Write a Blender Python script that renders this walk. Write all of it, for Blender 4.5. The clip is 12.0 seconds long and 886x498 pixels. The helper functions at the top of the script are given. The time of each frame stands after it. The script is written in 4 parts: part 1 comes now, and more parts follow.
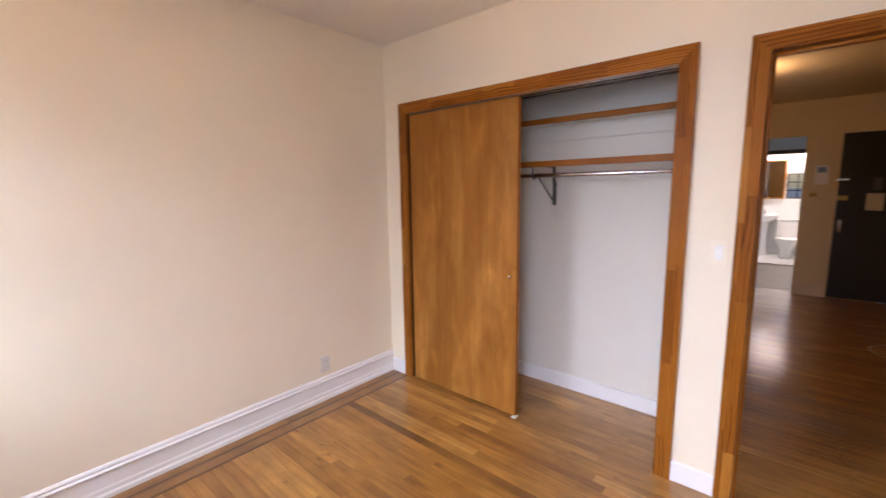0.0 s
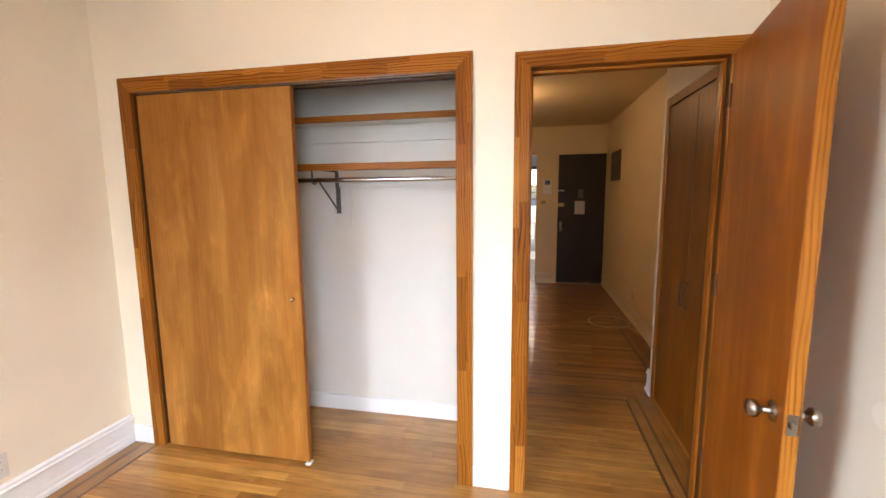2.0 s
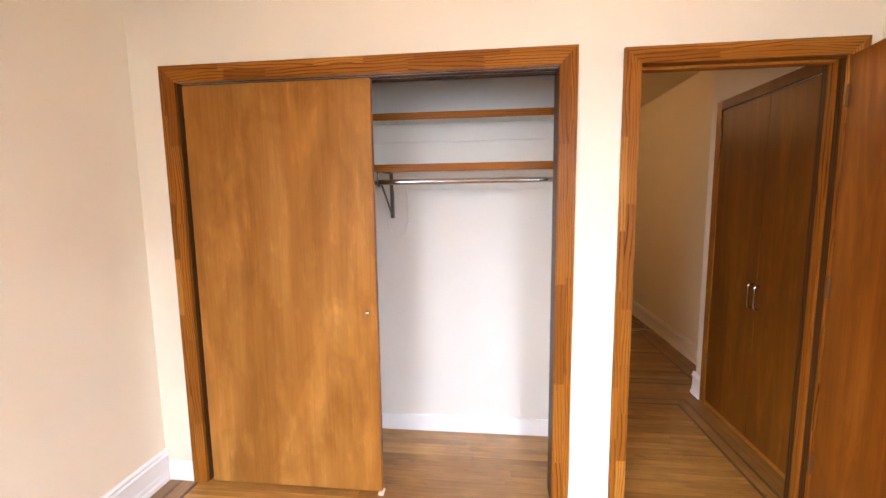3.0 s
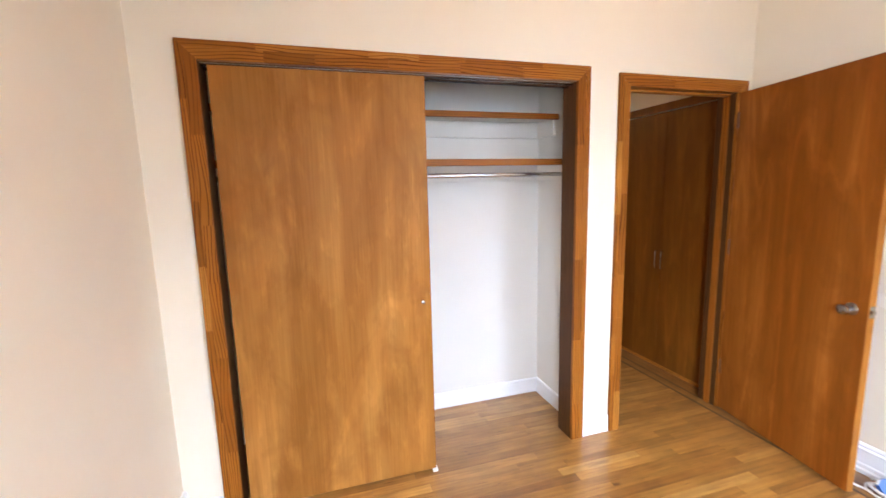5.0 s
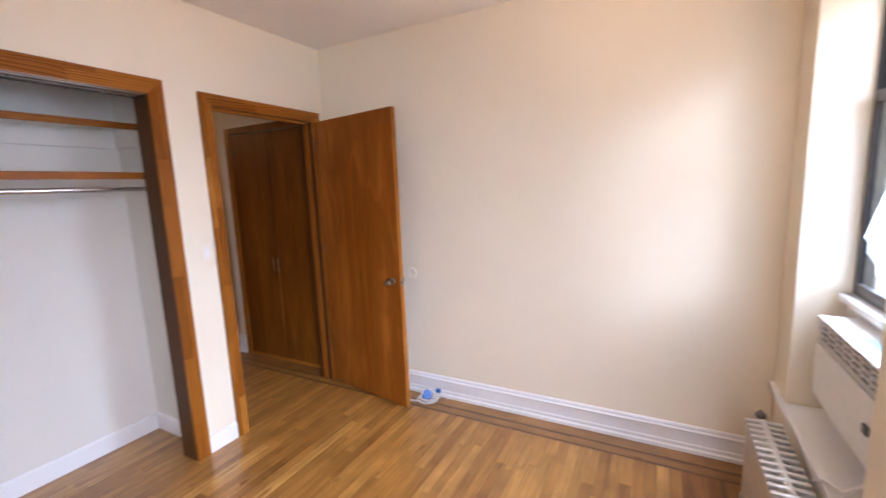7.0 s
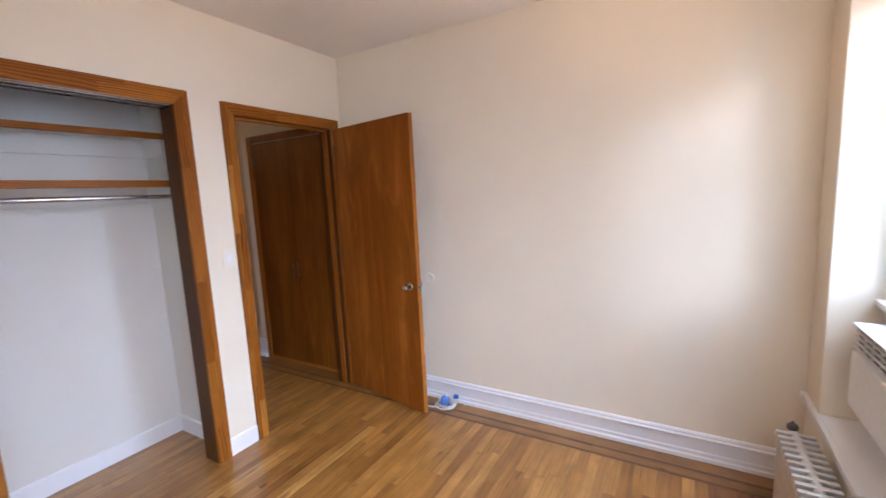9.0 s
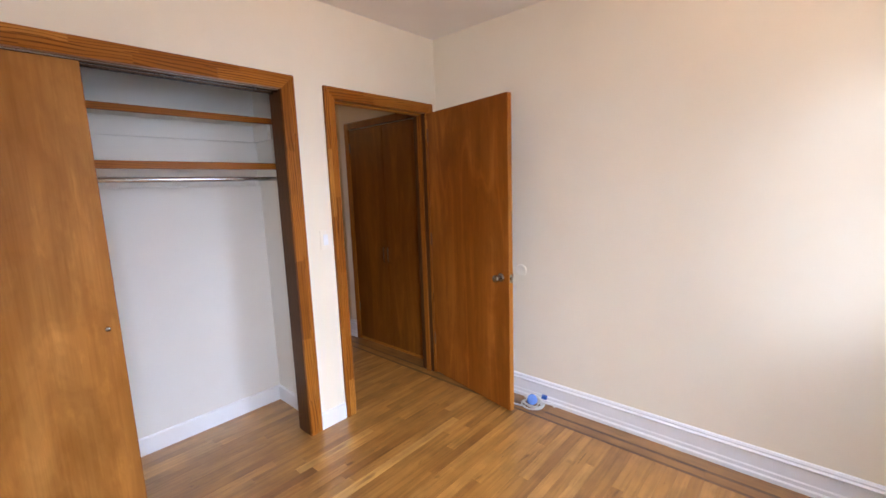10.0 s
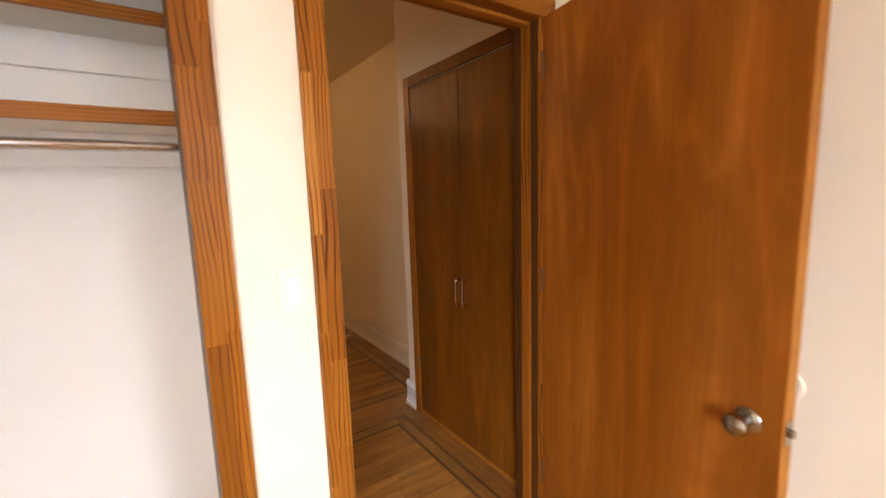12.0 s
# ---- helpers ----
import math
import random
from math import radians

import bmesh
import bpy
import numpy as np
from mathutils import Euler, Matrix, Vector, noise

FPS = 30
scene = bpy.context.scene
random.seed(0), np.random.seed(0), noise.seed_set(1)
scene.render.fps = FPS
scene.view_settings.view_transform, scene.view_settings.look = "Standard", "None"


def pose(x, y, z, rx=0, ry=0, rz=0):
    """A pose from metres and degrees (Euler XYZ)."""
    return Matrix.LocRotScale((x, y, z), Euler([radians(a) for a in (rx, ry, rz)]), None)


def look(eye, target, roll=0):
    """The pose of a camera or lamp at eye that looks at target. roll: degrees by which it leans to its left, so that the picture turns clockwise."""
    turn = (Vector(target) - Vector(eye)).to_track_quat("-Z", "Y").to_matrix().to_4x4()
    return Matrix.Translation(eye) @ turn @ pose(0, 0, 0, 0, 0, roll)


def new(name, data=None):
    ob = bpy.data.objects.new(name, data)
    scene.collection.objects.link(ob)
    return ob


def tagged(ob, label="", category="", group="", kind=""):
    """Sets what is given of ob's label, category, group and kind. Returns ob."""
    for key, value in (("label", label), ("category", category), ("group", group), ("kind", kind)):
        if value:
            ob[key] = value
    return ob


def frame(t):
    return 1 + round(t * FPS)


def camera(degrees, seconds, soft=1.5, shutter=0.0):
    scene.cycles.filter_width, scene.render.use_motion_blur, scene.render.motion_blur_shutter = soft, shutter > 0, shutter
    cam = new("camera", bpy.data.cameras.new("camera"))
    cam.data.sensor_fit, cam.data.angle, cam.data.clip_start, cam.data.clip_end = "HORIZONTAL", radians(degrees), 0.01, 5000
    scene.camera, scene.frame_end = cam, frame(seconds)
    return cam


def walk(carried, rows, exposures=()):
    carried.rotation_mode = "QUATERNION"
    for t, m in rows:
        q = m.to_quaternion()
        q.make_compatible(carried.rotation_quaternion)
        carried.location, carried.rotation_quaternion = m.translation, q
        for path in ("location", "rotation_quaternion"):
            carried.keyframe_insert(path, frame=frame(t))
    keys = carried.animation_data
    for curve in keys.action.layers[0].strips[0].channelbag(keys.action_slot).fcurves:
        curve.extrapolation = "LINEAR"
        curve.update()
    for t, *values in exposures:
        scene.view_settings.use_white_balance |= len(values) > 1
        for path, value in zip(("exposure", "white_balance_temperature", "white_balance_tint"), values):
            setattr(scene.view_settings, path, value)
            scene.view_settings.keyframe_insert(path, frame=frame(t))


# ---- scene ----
cam = camera(93.8, 12.0, soft=1.5, shutter=0.3)
EXPOSURES = [(0.0, 0.57, 7500, 38), (1.0, 1.04, 8000, 24), (2.0, 1.21, 7800, 28), (3.0, 1.3, 7800, 33), (5.0, 1.28, 7000, 29), (6.0, 1.06, 7400, 40), (7.0, 0.63, 6950, 36), (9.0, 0.46, 6650, 33), (10.5, 0.8, 7150, 32), (11.5, 1.07, 7600, 28), (12.0, 1.16, 8600, 35)]
PATH = [
    (0, (-0.02, 0.201, 1.502), (-1.317, 1.696, 1.215), -0.8),
    (0.5, (0.067, 0.283, 1.511), (-0.906, 2.005, 1.217), -0.8),
    (1, (0.122, 0.362, 1.503), (-0.583, 2.211, 1.217), -0.8),
    (1.5, (0.089, 0.456, 1.487), (-0.436, 2.365, 1.208), -0.6),
    (2, (-0.164, 0.475, 1.488), (-0.567, 2.417, 1.231), -0.5),
    (2.5, (-0.48, 0.484, 1.495), (-0.786, 2.443, 1.238), -0.5),
    (3, (-0.804, 0.522, 1.482), (-1.025, 2.496, 1.248), -0.7),
    (3.2, (-0.926, 0.518, 1.489), (-1.09, 2.498, 1.257), -0.7),
    (4.8, (-1.777, 0.444, 1.504), (-1.353, 2.378, 1.224), -1.0),
    (5, (-1.871, 0.441, 1.51), (-1.3, 2.336, 1.221), -1.5),
    (5.5, (-1.96, 0.343, 1.509), (-1.07, 2.109, 1.205), -2.0),
    (6, (-1.876, 0.242, 1.533), (-0.635, 1.774, 1.199), -2.3),
    (6.5, (-1.806, 0.154, 1.527), (-0.273, 1.396, 1.199), -2.2),
    (7, (-1.761, 0.088, 1.523), (-0.016, 1.019, 1.227), -2.3),
    (7.2, (-1.759, 0.055, 1.527), (0.052, 0.857, 1.251), -2.3),
    (8.8, (-1.748, 0.061, 1.523), (0.008, 0.983, 1.263), -2.9),
    (9, (-1.753, 0.086, 1.522), (-0.047, 1.094, 1.254), -2.8),
    (9.5, (-1.747, 0.127, 1.525), (-0.168, 1.319, 1.235), -2.4),
    (10, (-1.689, 0.211, 1.496), (-0.22, 1.535, 1.198), -2.0),
    (10.5, (-1.495, 0.436, 1.467), (-0.111, 1.852, 1.189), -1.8),
    (11, (-1.197, 0.697, 1.462), (0.104, 2.19, 1.183), -1.9),
    (11.5, (-0.867, 0.991, 1.47), (0.345, 2.559, 1.203), -2.0),
    (12, (-0.565, 1.344, 1.437), (0.555, 2.978, 1.164), -1.8),
]
walk(cam, [(t, look(eye, target, roll)) for t, eye, target, roll in PATH], EXPOSURES)

# ---- world and lights ----
WIN_1_MID, WIN_2_MID = 0.115, -1.905
world = bpy.data.worlds.new("world")
scene.world = world
world.use_nodes = True
wn = world.node_tree.nodes
sky = wn.new("ShaderNodeTexSky")
sky.sky_type = "NISHITA"
sky.sun_disc = False
sky.sun_elevation, sky.sun_rotation = radians(18.4), radians(222)
wn["Background"].inputs[1].default_value = 0.09
world.node_tree.links.new(sky.outputs[0], wn["Background"].inputs[0])


def lamp(name, kind, m, energy, colour, **settings):
    data = bpy.data.lights.new(name, kind)
    data.energy, data.color = energy, colour
    for key in settings:
        if key == "size":
            data.shape, data.size, data.size_y = "RECTANGLE", *settings[key]
        elif key == "radius":
            data.shadow_soft_size = settings[key]
        elif key == "angle":
            data.angle = radians(settings[key])
        elif key == "spread":
            data.spread = radians(settings[key])
    ob = new(name, data)
    ob.matrix_world = m
    return ob


SUN_WAY = Vector((1.0, 1.12, -0.50))
lamp("sun", "SUN", look((-4, -6, 5), Vector((-4, -6, 5)) + SUN_WAY), 1.15, (0.57, 0.80, 1.0), angle=15)
# area lamp added for the open sky above the roofline across the courtyard
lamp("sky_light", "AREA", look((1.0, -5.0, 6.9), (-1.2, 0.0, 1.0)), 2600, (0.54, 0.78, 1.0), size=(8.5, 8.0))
# daylight in the two window openings; fill lamps added aimed up, for courtyard bounce
for wx, watts, to, spread, up in ((WIN_1_MID, 14.0, (-1.7, 1.4, 0.3), 100, 5.5), (WIN_2_MID, 24.0, (0.30, 1.3, 0.15), 100, 7.5)):
    lamp("window_daylight", "AREA", look((wx, -0.70, 1.64), to), watts, (0.57, 0.80, 1.0), size=(0.80, 1.22), spread=spread)
    lamp("courtyard_bounce_fill", "AREA", look((wx, -0.71, 1.50), (0.7 * wx - 0.1, 0.15, 2.60)), up, (1.0, 0.80, 0.60), size=(0.70, 0.95), spread=76)
lamp("hall_lamp_light", "POINT", pose(-0.484, 5.27, 2.40), 7.5, (1.0, 0.72, 0.38), radius=0.06)
lamp("bathroom_light", "POINT", pose(-0.35, 10.75, 2.44), 55, (1.0, 0.95, 0.88), radius=0.12)
# added fill that brightens the kitchen; it has no fixture
lamp("kitchen_fill", "POINT", pose(0.35, 8.9, 2.38), 3, (0.9, 0.95, 1.0), radius=0.08)


# ---- materials ----
def material(name, rough=0.5, metal=0.0, spec=0.5):
    m = bpy.data.materials.new(name)
    m.use_nodes = True
    b = m.node_tree.nodes["Principled BSDF"]
    b.inputs["Roughness"].default_value = rough
    b.inputs["Metallic"].default_value = metal
    b.inputs["Specular IOR Level"].default_value = spec
    return m, m.node_tree.nodes, m.node_tree.links, b


def mapped(n, l, scale, space="Object", offset=None):
    tc = n.new("ShaderNodeTexCoord")
    mp = n.new("ShaderNodeMapping")
    mp.inputs["Scale"].default_value = scale
    l.new(tc.outputs[space], mp.inputs["Vector"])
    if offset is not None:
        mul = n.new("ShaderNodeMath")
        mul.operation = "MULTIPLY"
        mul.inputs[1].default_value = 37.0
        l.new(offset, mul.inputs[0])
        l.new(mul.outputs[0], mp.inputs["Location"])
    return mp.outputs[0]


def noise_tex(n, l, vec, scale=1.0, detail=4.0, rough=0.55, distort=0.0):
    t = n.new("ShaderNodeTexNoise")
    t.inputs["Scale"].default_value, t.inputs["Detail"].default_value = scale, detail
    t.inputs["Roughness"].default_value, t.inputs["Distortion"].default_value = rough, distort
    l.new(vec, t.inputs["Vector"])
    return t.outputs["Fac"]


def ramp(n, l, fac, stops):
    r = n.new("ShaderNodeValToRGB")
    e = r.color_ramp.elements
    while len(e) < len(stops):
        e.new(0.5)
    for el, (p, c) in zip(e, stops):
        el.position, el.color = p, (*c, 1)
    l.new(fac, r.inputs[0])
    return r.outputs[0]


def mix(n, l, fac, a, b, how="MIX"):
    x = n.new("ShaderNodeMix")
    x.data_type, x.blend_type = "RGBA", how
    if isinstance(fac, float):
        x.inputs[0].default_value = fac
    else:
        l.new(fac, x.inputs[0])
    for slot, v in ((6, a), (7, b)):
        if isinstance(v, tuple):
            x.inputs[slot].default_value = (*v, 1)
        else:
            l.new(v, x.inputs[slot])
    return x.outputs[2]


def bump(n, l, b, height, strength, distance=0.002):
    bp = n.new("ShaderNodeBump")
    bp.inputs["Strength"].default_value, bp.inputs["Distance"].default_value = strength, distance
    l.new(height, bp.inputs["Height"])
    l.new(bp.outputs[0], b.inputs["Normal"])


def paint(name, colour, rough=0.6, vary=0.06, bumps=0.25, grain=160):
    """Rolled or brushed paint: faint blotches, fine roller texture."""
    m, n, l, b = material(name, rough, 0.0, 0.4)
    v = mapped(n, l, (1, 1, 1))
    big = noise_tex(n, l, v, 1.3, 3)
    dark = tuple(c * (1 - vary) for c in colour)
    l.new(ramp(n, l, big, [(0.3, dark), (0.7, colour)]), b.inputs["Base Color"])
    fine = noise_tex(n, l, v, grain, 3)
    bump(n, l, b, fine, bumps, 0.001)
    return m


def plain(name, colour, rough=0.4, metal=0.0, wear=0.12, grain=40):
    m, n, l, b = material(name, rough, metal)
    v = mapped(n, l, (1, 1, 1))
    f = noise_tex(n, l, v, grain, 4)
    lo = tuple(c * (1 - wear) for c in colour)
    l.new(ramp(n, l, f, [(0.35, lo), (0.65, colour)]), b.inputs["Base Color"])
    return m


def strip_wood(name, tones, axis="x", rough=0.3, island=False, grain=1.0, fleck=0.35, coat=0.0, coat_rough=0.2):
    """Boards with grain along one axis; every board takes its own tone."""
    m, n, l, b = material(name, rough, 0.0, 0.5)
    if island:
        rnd = n.new("ShaderNodeNewGeometry").outputs["Random Per Island"]
    else:
        rnd = n.new("ShaderNodeObjectInfo").outputs["Random"]
    sc = {"x": (2.2, 46, 46), "y": (46, 2.2, 46), "z": (46, 46, 2.2)}[axis]
    v = mapped(n, l, tuple(s * grain for s in sc), "Object", rnd)
    base = ramp(n, l, rnd, tones)
    lines = noise_tex(n, l, v, 1.0, 5, 0.6, 0.6)
    light = ramp(n, l, lines, [(0.34, (1 - fleck, 1 - 1.12 * fleck, 1 - 1.2 * fleck)), (0.58, (1, 1, 1))])
    col = mix(n, l, 1.0, base, light, "MULTIPLY")
    v2 = mapped(n, l, (1, 1, 1), "Object", rnd)
    # blotches: uneven board tone, with the floor's patchy sheen put into the colour
    blot = ramp(n, l, noise_tex(n, l, v2, 4.2, 4), [(0.3, (0.70, 0.66, 0.60)), (0.68, (1.16, 1.14, 1.08))])
    col = mix(n, l, 1.0, col, blot, "MULTIPLY")
    kv = mapped(n, l, {"x": (5, 13, 13), "y": (13, 5, 13), "z": (13, 13, 5)}[axis], "Object", rnd)
    knot = ramp(n, l, noise_tex(n, l, kv, 1.0, 2, 0.4, 0.3), [(0.70, (1, 1, 1)), (0.78, (0.42, 0.34, 0.28))])
    col = mix(n, l, 1.0, col, knot, "MULTIPLY")
    # short dark checks along the grain, only in patches
    cv = mapped(n, l, {"x": (7, 130, 130), "y": (130, 7, 130), "z": (130, 130, 7)}[axis], "Object", rnd)
    check = ramp(n, l, noise_tex(n, l, cv, 1.0, 2, 0.5), [(0.27, (0.40, 0.33, 0.27)), (0.37, (1, 1, 1))])
    where = ramp(n, l, noise_tex(n, l, v2, 2.3, 3), [(0.50, (0, 0, 0)), (0.62, (1, 1, 1))])
    l.new(mix(n, l, where, col, mix(n, l, 1.0, col, check, "MULTIPLY")), b.inputs["Base Color"])
    rr = n.new("ShaderNodeMapRange")
    rr.inputs["To Min"].default_value, rr.inputs["To Max"].default_value = rough * 0.8, rough * 1.5
    l.new(noise_tex(n, l, v2, 6, 4), rr.inputs["Value"])
    l.new(rr.outputs[0], b.inputs["Roughness"])
    b.inputs["Coat Weight"].default_value, b.inputs["Coat Roughness"].default_value = coat, coat_rough
    bump(n, l, b, lines, 0.12, 0.0008)
    return m


def veneer(name, dark, mid, light, rough=0.36, blots=0.5, figure=0.3, shift=0.0, rings=30.0, streak=0.5, tall_scale=0.55):
    """Rotary cut plywood face: tall soft bands, faint cathedral loops, darker blots, pale flecks and fine fibres."""
    m, n, l, b = material(name, rough, 0.0, 0.14)
    sv = n.new("ShaderNodeValue").outputs[0]
    sv.default_value = shift
    v = mapped(n, l, (3.2, 3.2, tall_scale), "Object", sv)
    broad = noise_tex(n, l, v, 1.5, 4, 0.55, 0.7)
    col = ramp(n, l, broad, [(0.28, tuple(0.35 * a + 0.65 * c for a, c in zip(dark, mid))), (0.48, mid), (0.74, light)])
    # narrow upright streaks of uneven tone
    tall = noise_tex(n, l, mapped(n, l, (26, 26, 0.75), "Object", sv), 1.0, 5, 0.62, 0.25)
    col = mix(n, l, 1.0, col, ramp(n, l, tall, [(0.30, (1 - 0.42 * streak, 1 - 0.48 * streak, 1 - 0.55 * streak)), (0.50, (1, 1, 1)), (0.72, (1 + 0.22 * streak, 1 + 0.24 * streak, 1 + 0.3 * streak))]), "MULTIPLY")
    # growth ring loops
    w = n.new("ShaderNodeMath")
    w.operation = "MULTIPLY"
    w.inputs[1].default_value = rings
    l.new(noise_tex(n, l, v, 1.0, 2, 0.45, 0.3), w.inputs[0])
    s = n.new("ShaderNodeMath")
    s.operation = "SINE"
    l.new(w.outputs[0], s.inputs[0])
    loops = ramp(n, l, s.outputs[0], [(0.05, (1 - 0.3 * figure, 1 - 0.34 * figure, 1 - 0.4 * figure)), (0.45, (1, 1, 1)), (0.80, (1, 1, 1)), (0.98, (1 + 0.5 * figure, 1 + 0.55 * figure, 1 + 0.7 * figure))])
    col = mix(n, l, 1.0, col, loops, "MULTIPLY")
    fibre_f = noise_tex(n, l, mapped(n, l, (120, 120, 2.6)), 1.0, 4)
    fibre = ramp(n, l, fibre_f, [(0.3, (0.86, 0.84, 0.80)), (0.65, (1, 1, 1))])
    col = mix(n, l, 1.0, col, fibre, "MULTIPLY")
    bv = mapped(n, l, (5.0, 5.0, 2.6), "Object", sv)
    spots = ramp(n, l, noise_tex(n, l, bv, 1.0, 5, 0.62, 0.5), [(0.48, (0, 0, 0)), (0.74, (1, 1, 1))])
    sm = n.new("ShaderNodeMath")
    sm.operation = "MULTIPLY"
    sm.inputs[1].default_value = blots
    l.new(spots, sm.inputs[0])
    col = mix(n, l, sm.outputs[0], col, dark)
    # pale flecks of the figure, with the veneer's shimmer put into the colour
    fleck = ramp(n, l, noise_tex(n, l, mapped(n, l, (22, 22, 6.0)), 1.0, 4, 0.6, 0.4), [(0.55, (1, 1, 1)), (0.74, (1.2, 1.24, 1.3))])
    l.new(mix(n, l, 1.0, col, fleck, "MULTIPLY"), b.inputs["Base Color"])
    rr = n.new("ShaderNodeMapRange")
    rr.inputs["To Min"].default_value, rr.inputs["To Max"].default_value = rough * 0.75, rough * 1.45
    l.new(broad, rr.inputs["Value"])
    l.new(rr.outputs[0], b.inputs["Roughness"])
    bump(n, l, b, fibre_f, 0.08, 0.0006)
    return m


WALL = paint("wall_paint_cream", (0.87, 0.775, 0.615))
CEIL = paint("ceiling_paint_white", (0.84, 0.80, 0.74))
CLOSET = paint("closet_paint_white", (0.78, 0.74, 0.67))
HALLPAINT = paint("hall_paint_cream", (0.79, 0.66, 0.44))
# bluish window light on the kitchen walls, put into their colour
KITCHEN_BLUISH = paint("kitchen_wall_bluish_light", (0.42, 0.54, 0.60))
GLOSS = paint("baseboard_gloss_white", (0.84, 0.83, 0.82), 0.32, 0.05, 0.12, 60)
# cream of the hall baseboards, darkened: the hall's shade is in the colour
HALLGLOSS_SHADED = paint("hall_baseboard_cream_shaded", (0.76, 0.66, 0.50), 0.36, 0.05, 0.12, 60)
OAK = [(0.0, (0.24, 0.094, 0.020)), (0.12, (0.31, 0.132, 0.029)), (0.50, (0.37, 0.166, 0.038)), (0.88, (0.43, 0.204, 0.051)), (1.0, (0.53, 0.282, 0.085))]
FLOOR_X = strip_wood("oak_strip", [(p, tuple(1.1 * v for v in c)) for p, c in OAK], "x", 0.34, fleck=0.3, coat=0.7)
FLOOR_DARK = strip_wood("oak_strip_dark", [(0.0, (0.20, 0.082, 0.021)), (1.0, (0.26, 0.112, 0.029))], "x", 0.34, fleck=0.25, coat=0.7)
FLOOR_X_J = strip_wood("oak_strip_far", OAK, "x", 0.34, True, fleck=0.2, coat=1.0, coat_rough=0.13)
BORDER = [(0.0, (0.30, 0.132, 0.034)), (1.0, (0.40, 0.190, 0.054))]
BORDER_X = strip_wood("oak_border_x", BORDER, "x", 0.34, fleck=0.25, coat=0.7)
BORDER_Y = strip_wood("oak_border_y", BORDER, "y", 0.34, fleck=0.25, coat=0.7)
INLAY = [(0.0, (0.11, 0.045, 0.016)), (1.0, (0.17, 0.074, 0.026))]
INLAY_X = strip_wood("walnut_inlay_x", INLAY, "x", 0.32, coat=0.2)
INLAY_Y = strip_wood("walnut_inlay_y", INLAY, "y", 0.32, coat=0.2)
PINE = [(0.0, (0.245, 0.074, 0.010)), (0.20, (0.315, 0.100, 0.0135)), (0.75, (0.38, 0.128, 0.018)), (1.0, (0.50, 0.195, 0.034))]


def pine(name, axis, rough=0.36, tones=PINE):
    """Short glued pine blocks: each its own tone, with dark growth lines along the board."""
    m, n, l, b = material(name, rough, 0.0, 0.12)
    rnd = n.new("ShaderNodeObjectInfo").outputs["Random"]
    base = ramp(n, l, rnd, tones)
    v = mapped(n, l, (1, 1, 1), "Object", rnd)
    sep = n.new("ShaderNodeSeparateXYZ")
    l.new(v, sep.inputs[0])

    def calc(op, a, c):
        k = n.new("ShaderNodeMath")
        k.operation = op
        for slot, val in ((0, a), (1, c)):
            if isinstance(val, float):
                k.inputs[slot].default_value = val
            else:
                l.new(val, k.inputs[slot])
        return k.outputs[0]
    across = calc("ADD", sep.outputs["X" if axis == "z" else "Z"], sep.outputs["Y"])
    wv = mapped(n, l, (8, 8, 1.7) if axis == "z" else (1.7, 8, 8), "Object", rnd)
    across = calc("ADD", across, calc("MULTIPLY", noise_tex(n, l, wv, 1.0, 2, 0.4), 0.085))
    wave = calc("SINE", calc("MULTIPLY", across, calc("ADD", calc("MULTIPLY", rnd, 240.0), 340.0)), 0.0)
    line = ramp(n, l, wave, [(0.35, (1.06, 1.05, 1.04)), (0.75, (0.72, 0.62, 0.5)), (0.97, (0.32, 0.22, 0.15))])
    fv = mapped(n, l, (60, 60, 3) if axis == "z" else (3, 60, 60), "Object", rnd)
    fade = ramp(n, l, noise_tex(n, l, wv, 1.7, 3), [(0.36, (0.25, 0.25, 0.25)), (0.60, (1, 1, 1))])
    col = mix(n, l, fade, base, mix(n, l, 1.0, base, line, "MULTIPLY"))
    fine = ramp(n, l, noise_tex(n, l, fv, 1.0, 4), [(0.3, (0.84, 0.80, 0.76)), (0.65, (1, 1, 1))])
    l.new(mix(n, l, 1.0, col, fine, "MULTIPLY"), b.inputs["Base Color"])
    bump(n, l, b, wave, 0.05, 0.0005)
    return m


PINE_X = pine("pine_block_x", "x")
PINE_Z = pine("pine_block_z", "z")
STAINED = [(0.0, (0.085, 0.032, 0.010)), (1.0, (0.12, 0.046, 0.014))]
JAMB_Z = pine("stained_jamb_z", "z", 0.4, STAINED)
BIRCH = veneer("birch_plywood", (0.215, 0.074, 0.013), (0.395, 0.152, 0.030), (0.50, 0.222, 0.056), 0.38, 0.66, 0.26, 0.61, 30.0, 0.16)
LAUAN = veneer("lauan_plywood", (0.17, 0.042, 0.005), (0.285, 0.078, 0.009), (0.375, 0.118, 0.017), 0.34, 0.62, 0.34, 0.37, 40.0, 0.16, 0.42)
HALLPLY = veneer("closet_plywood_red", (0.11, 0.031, 0.004), (0.19, 0.057, 0.0065), (0.26, 0.086, 0.010), 0.36, 0.55, 0.22, 0.15, 36.0, 0.2, 0.35)
SUBFLOOR = plain("subfloor_dark", (0.06, 0.03, 0.015), 0.8)
NICKEL = plain("satin_nickel", (0.42, 0.39, 0.35), 0.2, 1.0, 0.1)
CHROME = plain("chrome_tube", (0.55, 0.55, 0.56), 0.14, 1.0, 0.08)
STEEL_DARK = plain("dark_steel", (0.13, 0.12, 0.11), 0.42, 0.7)
PLASTIC = plain("white_plastic", (0.86, 0.85, 0.82), 0.35, 0.0, 0.05)
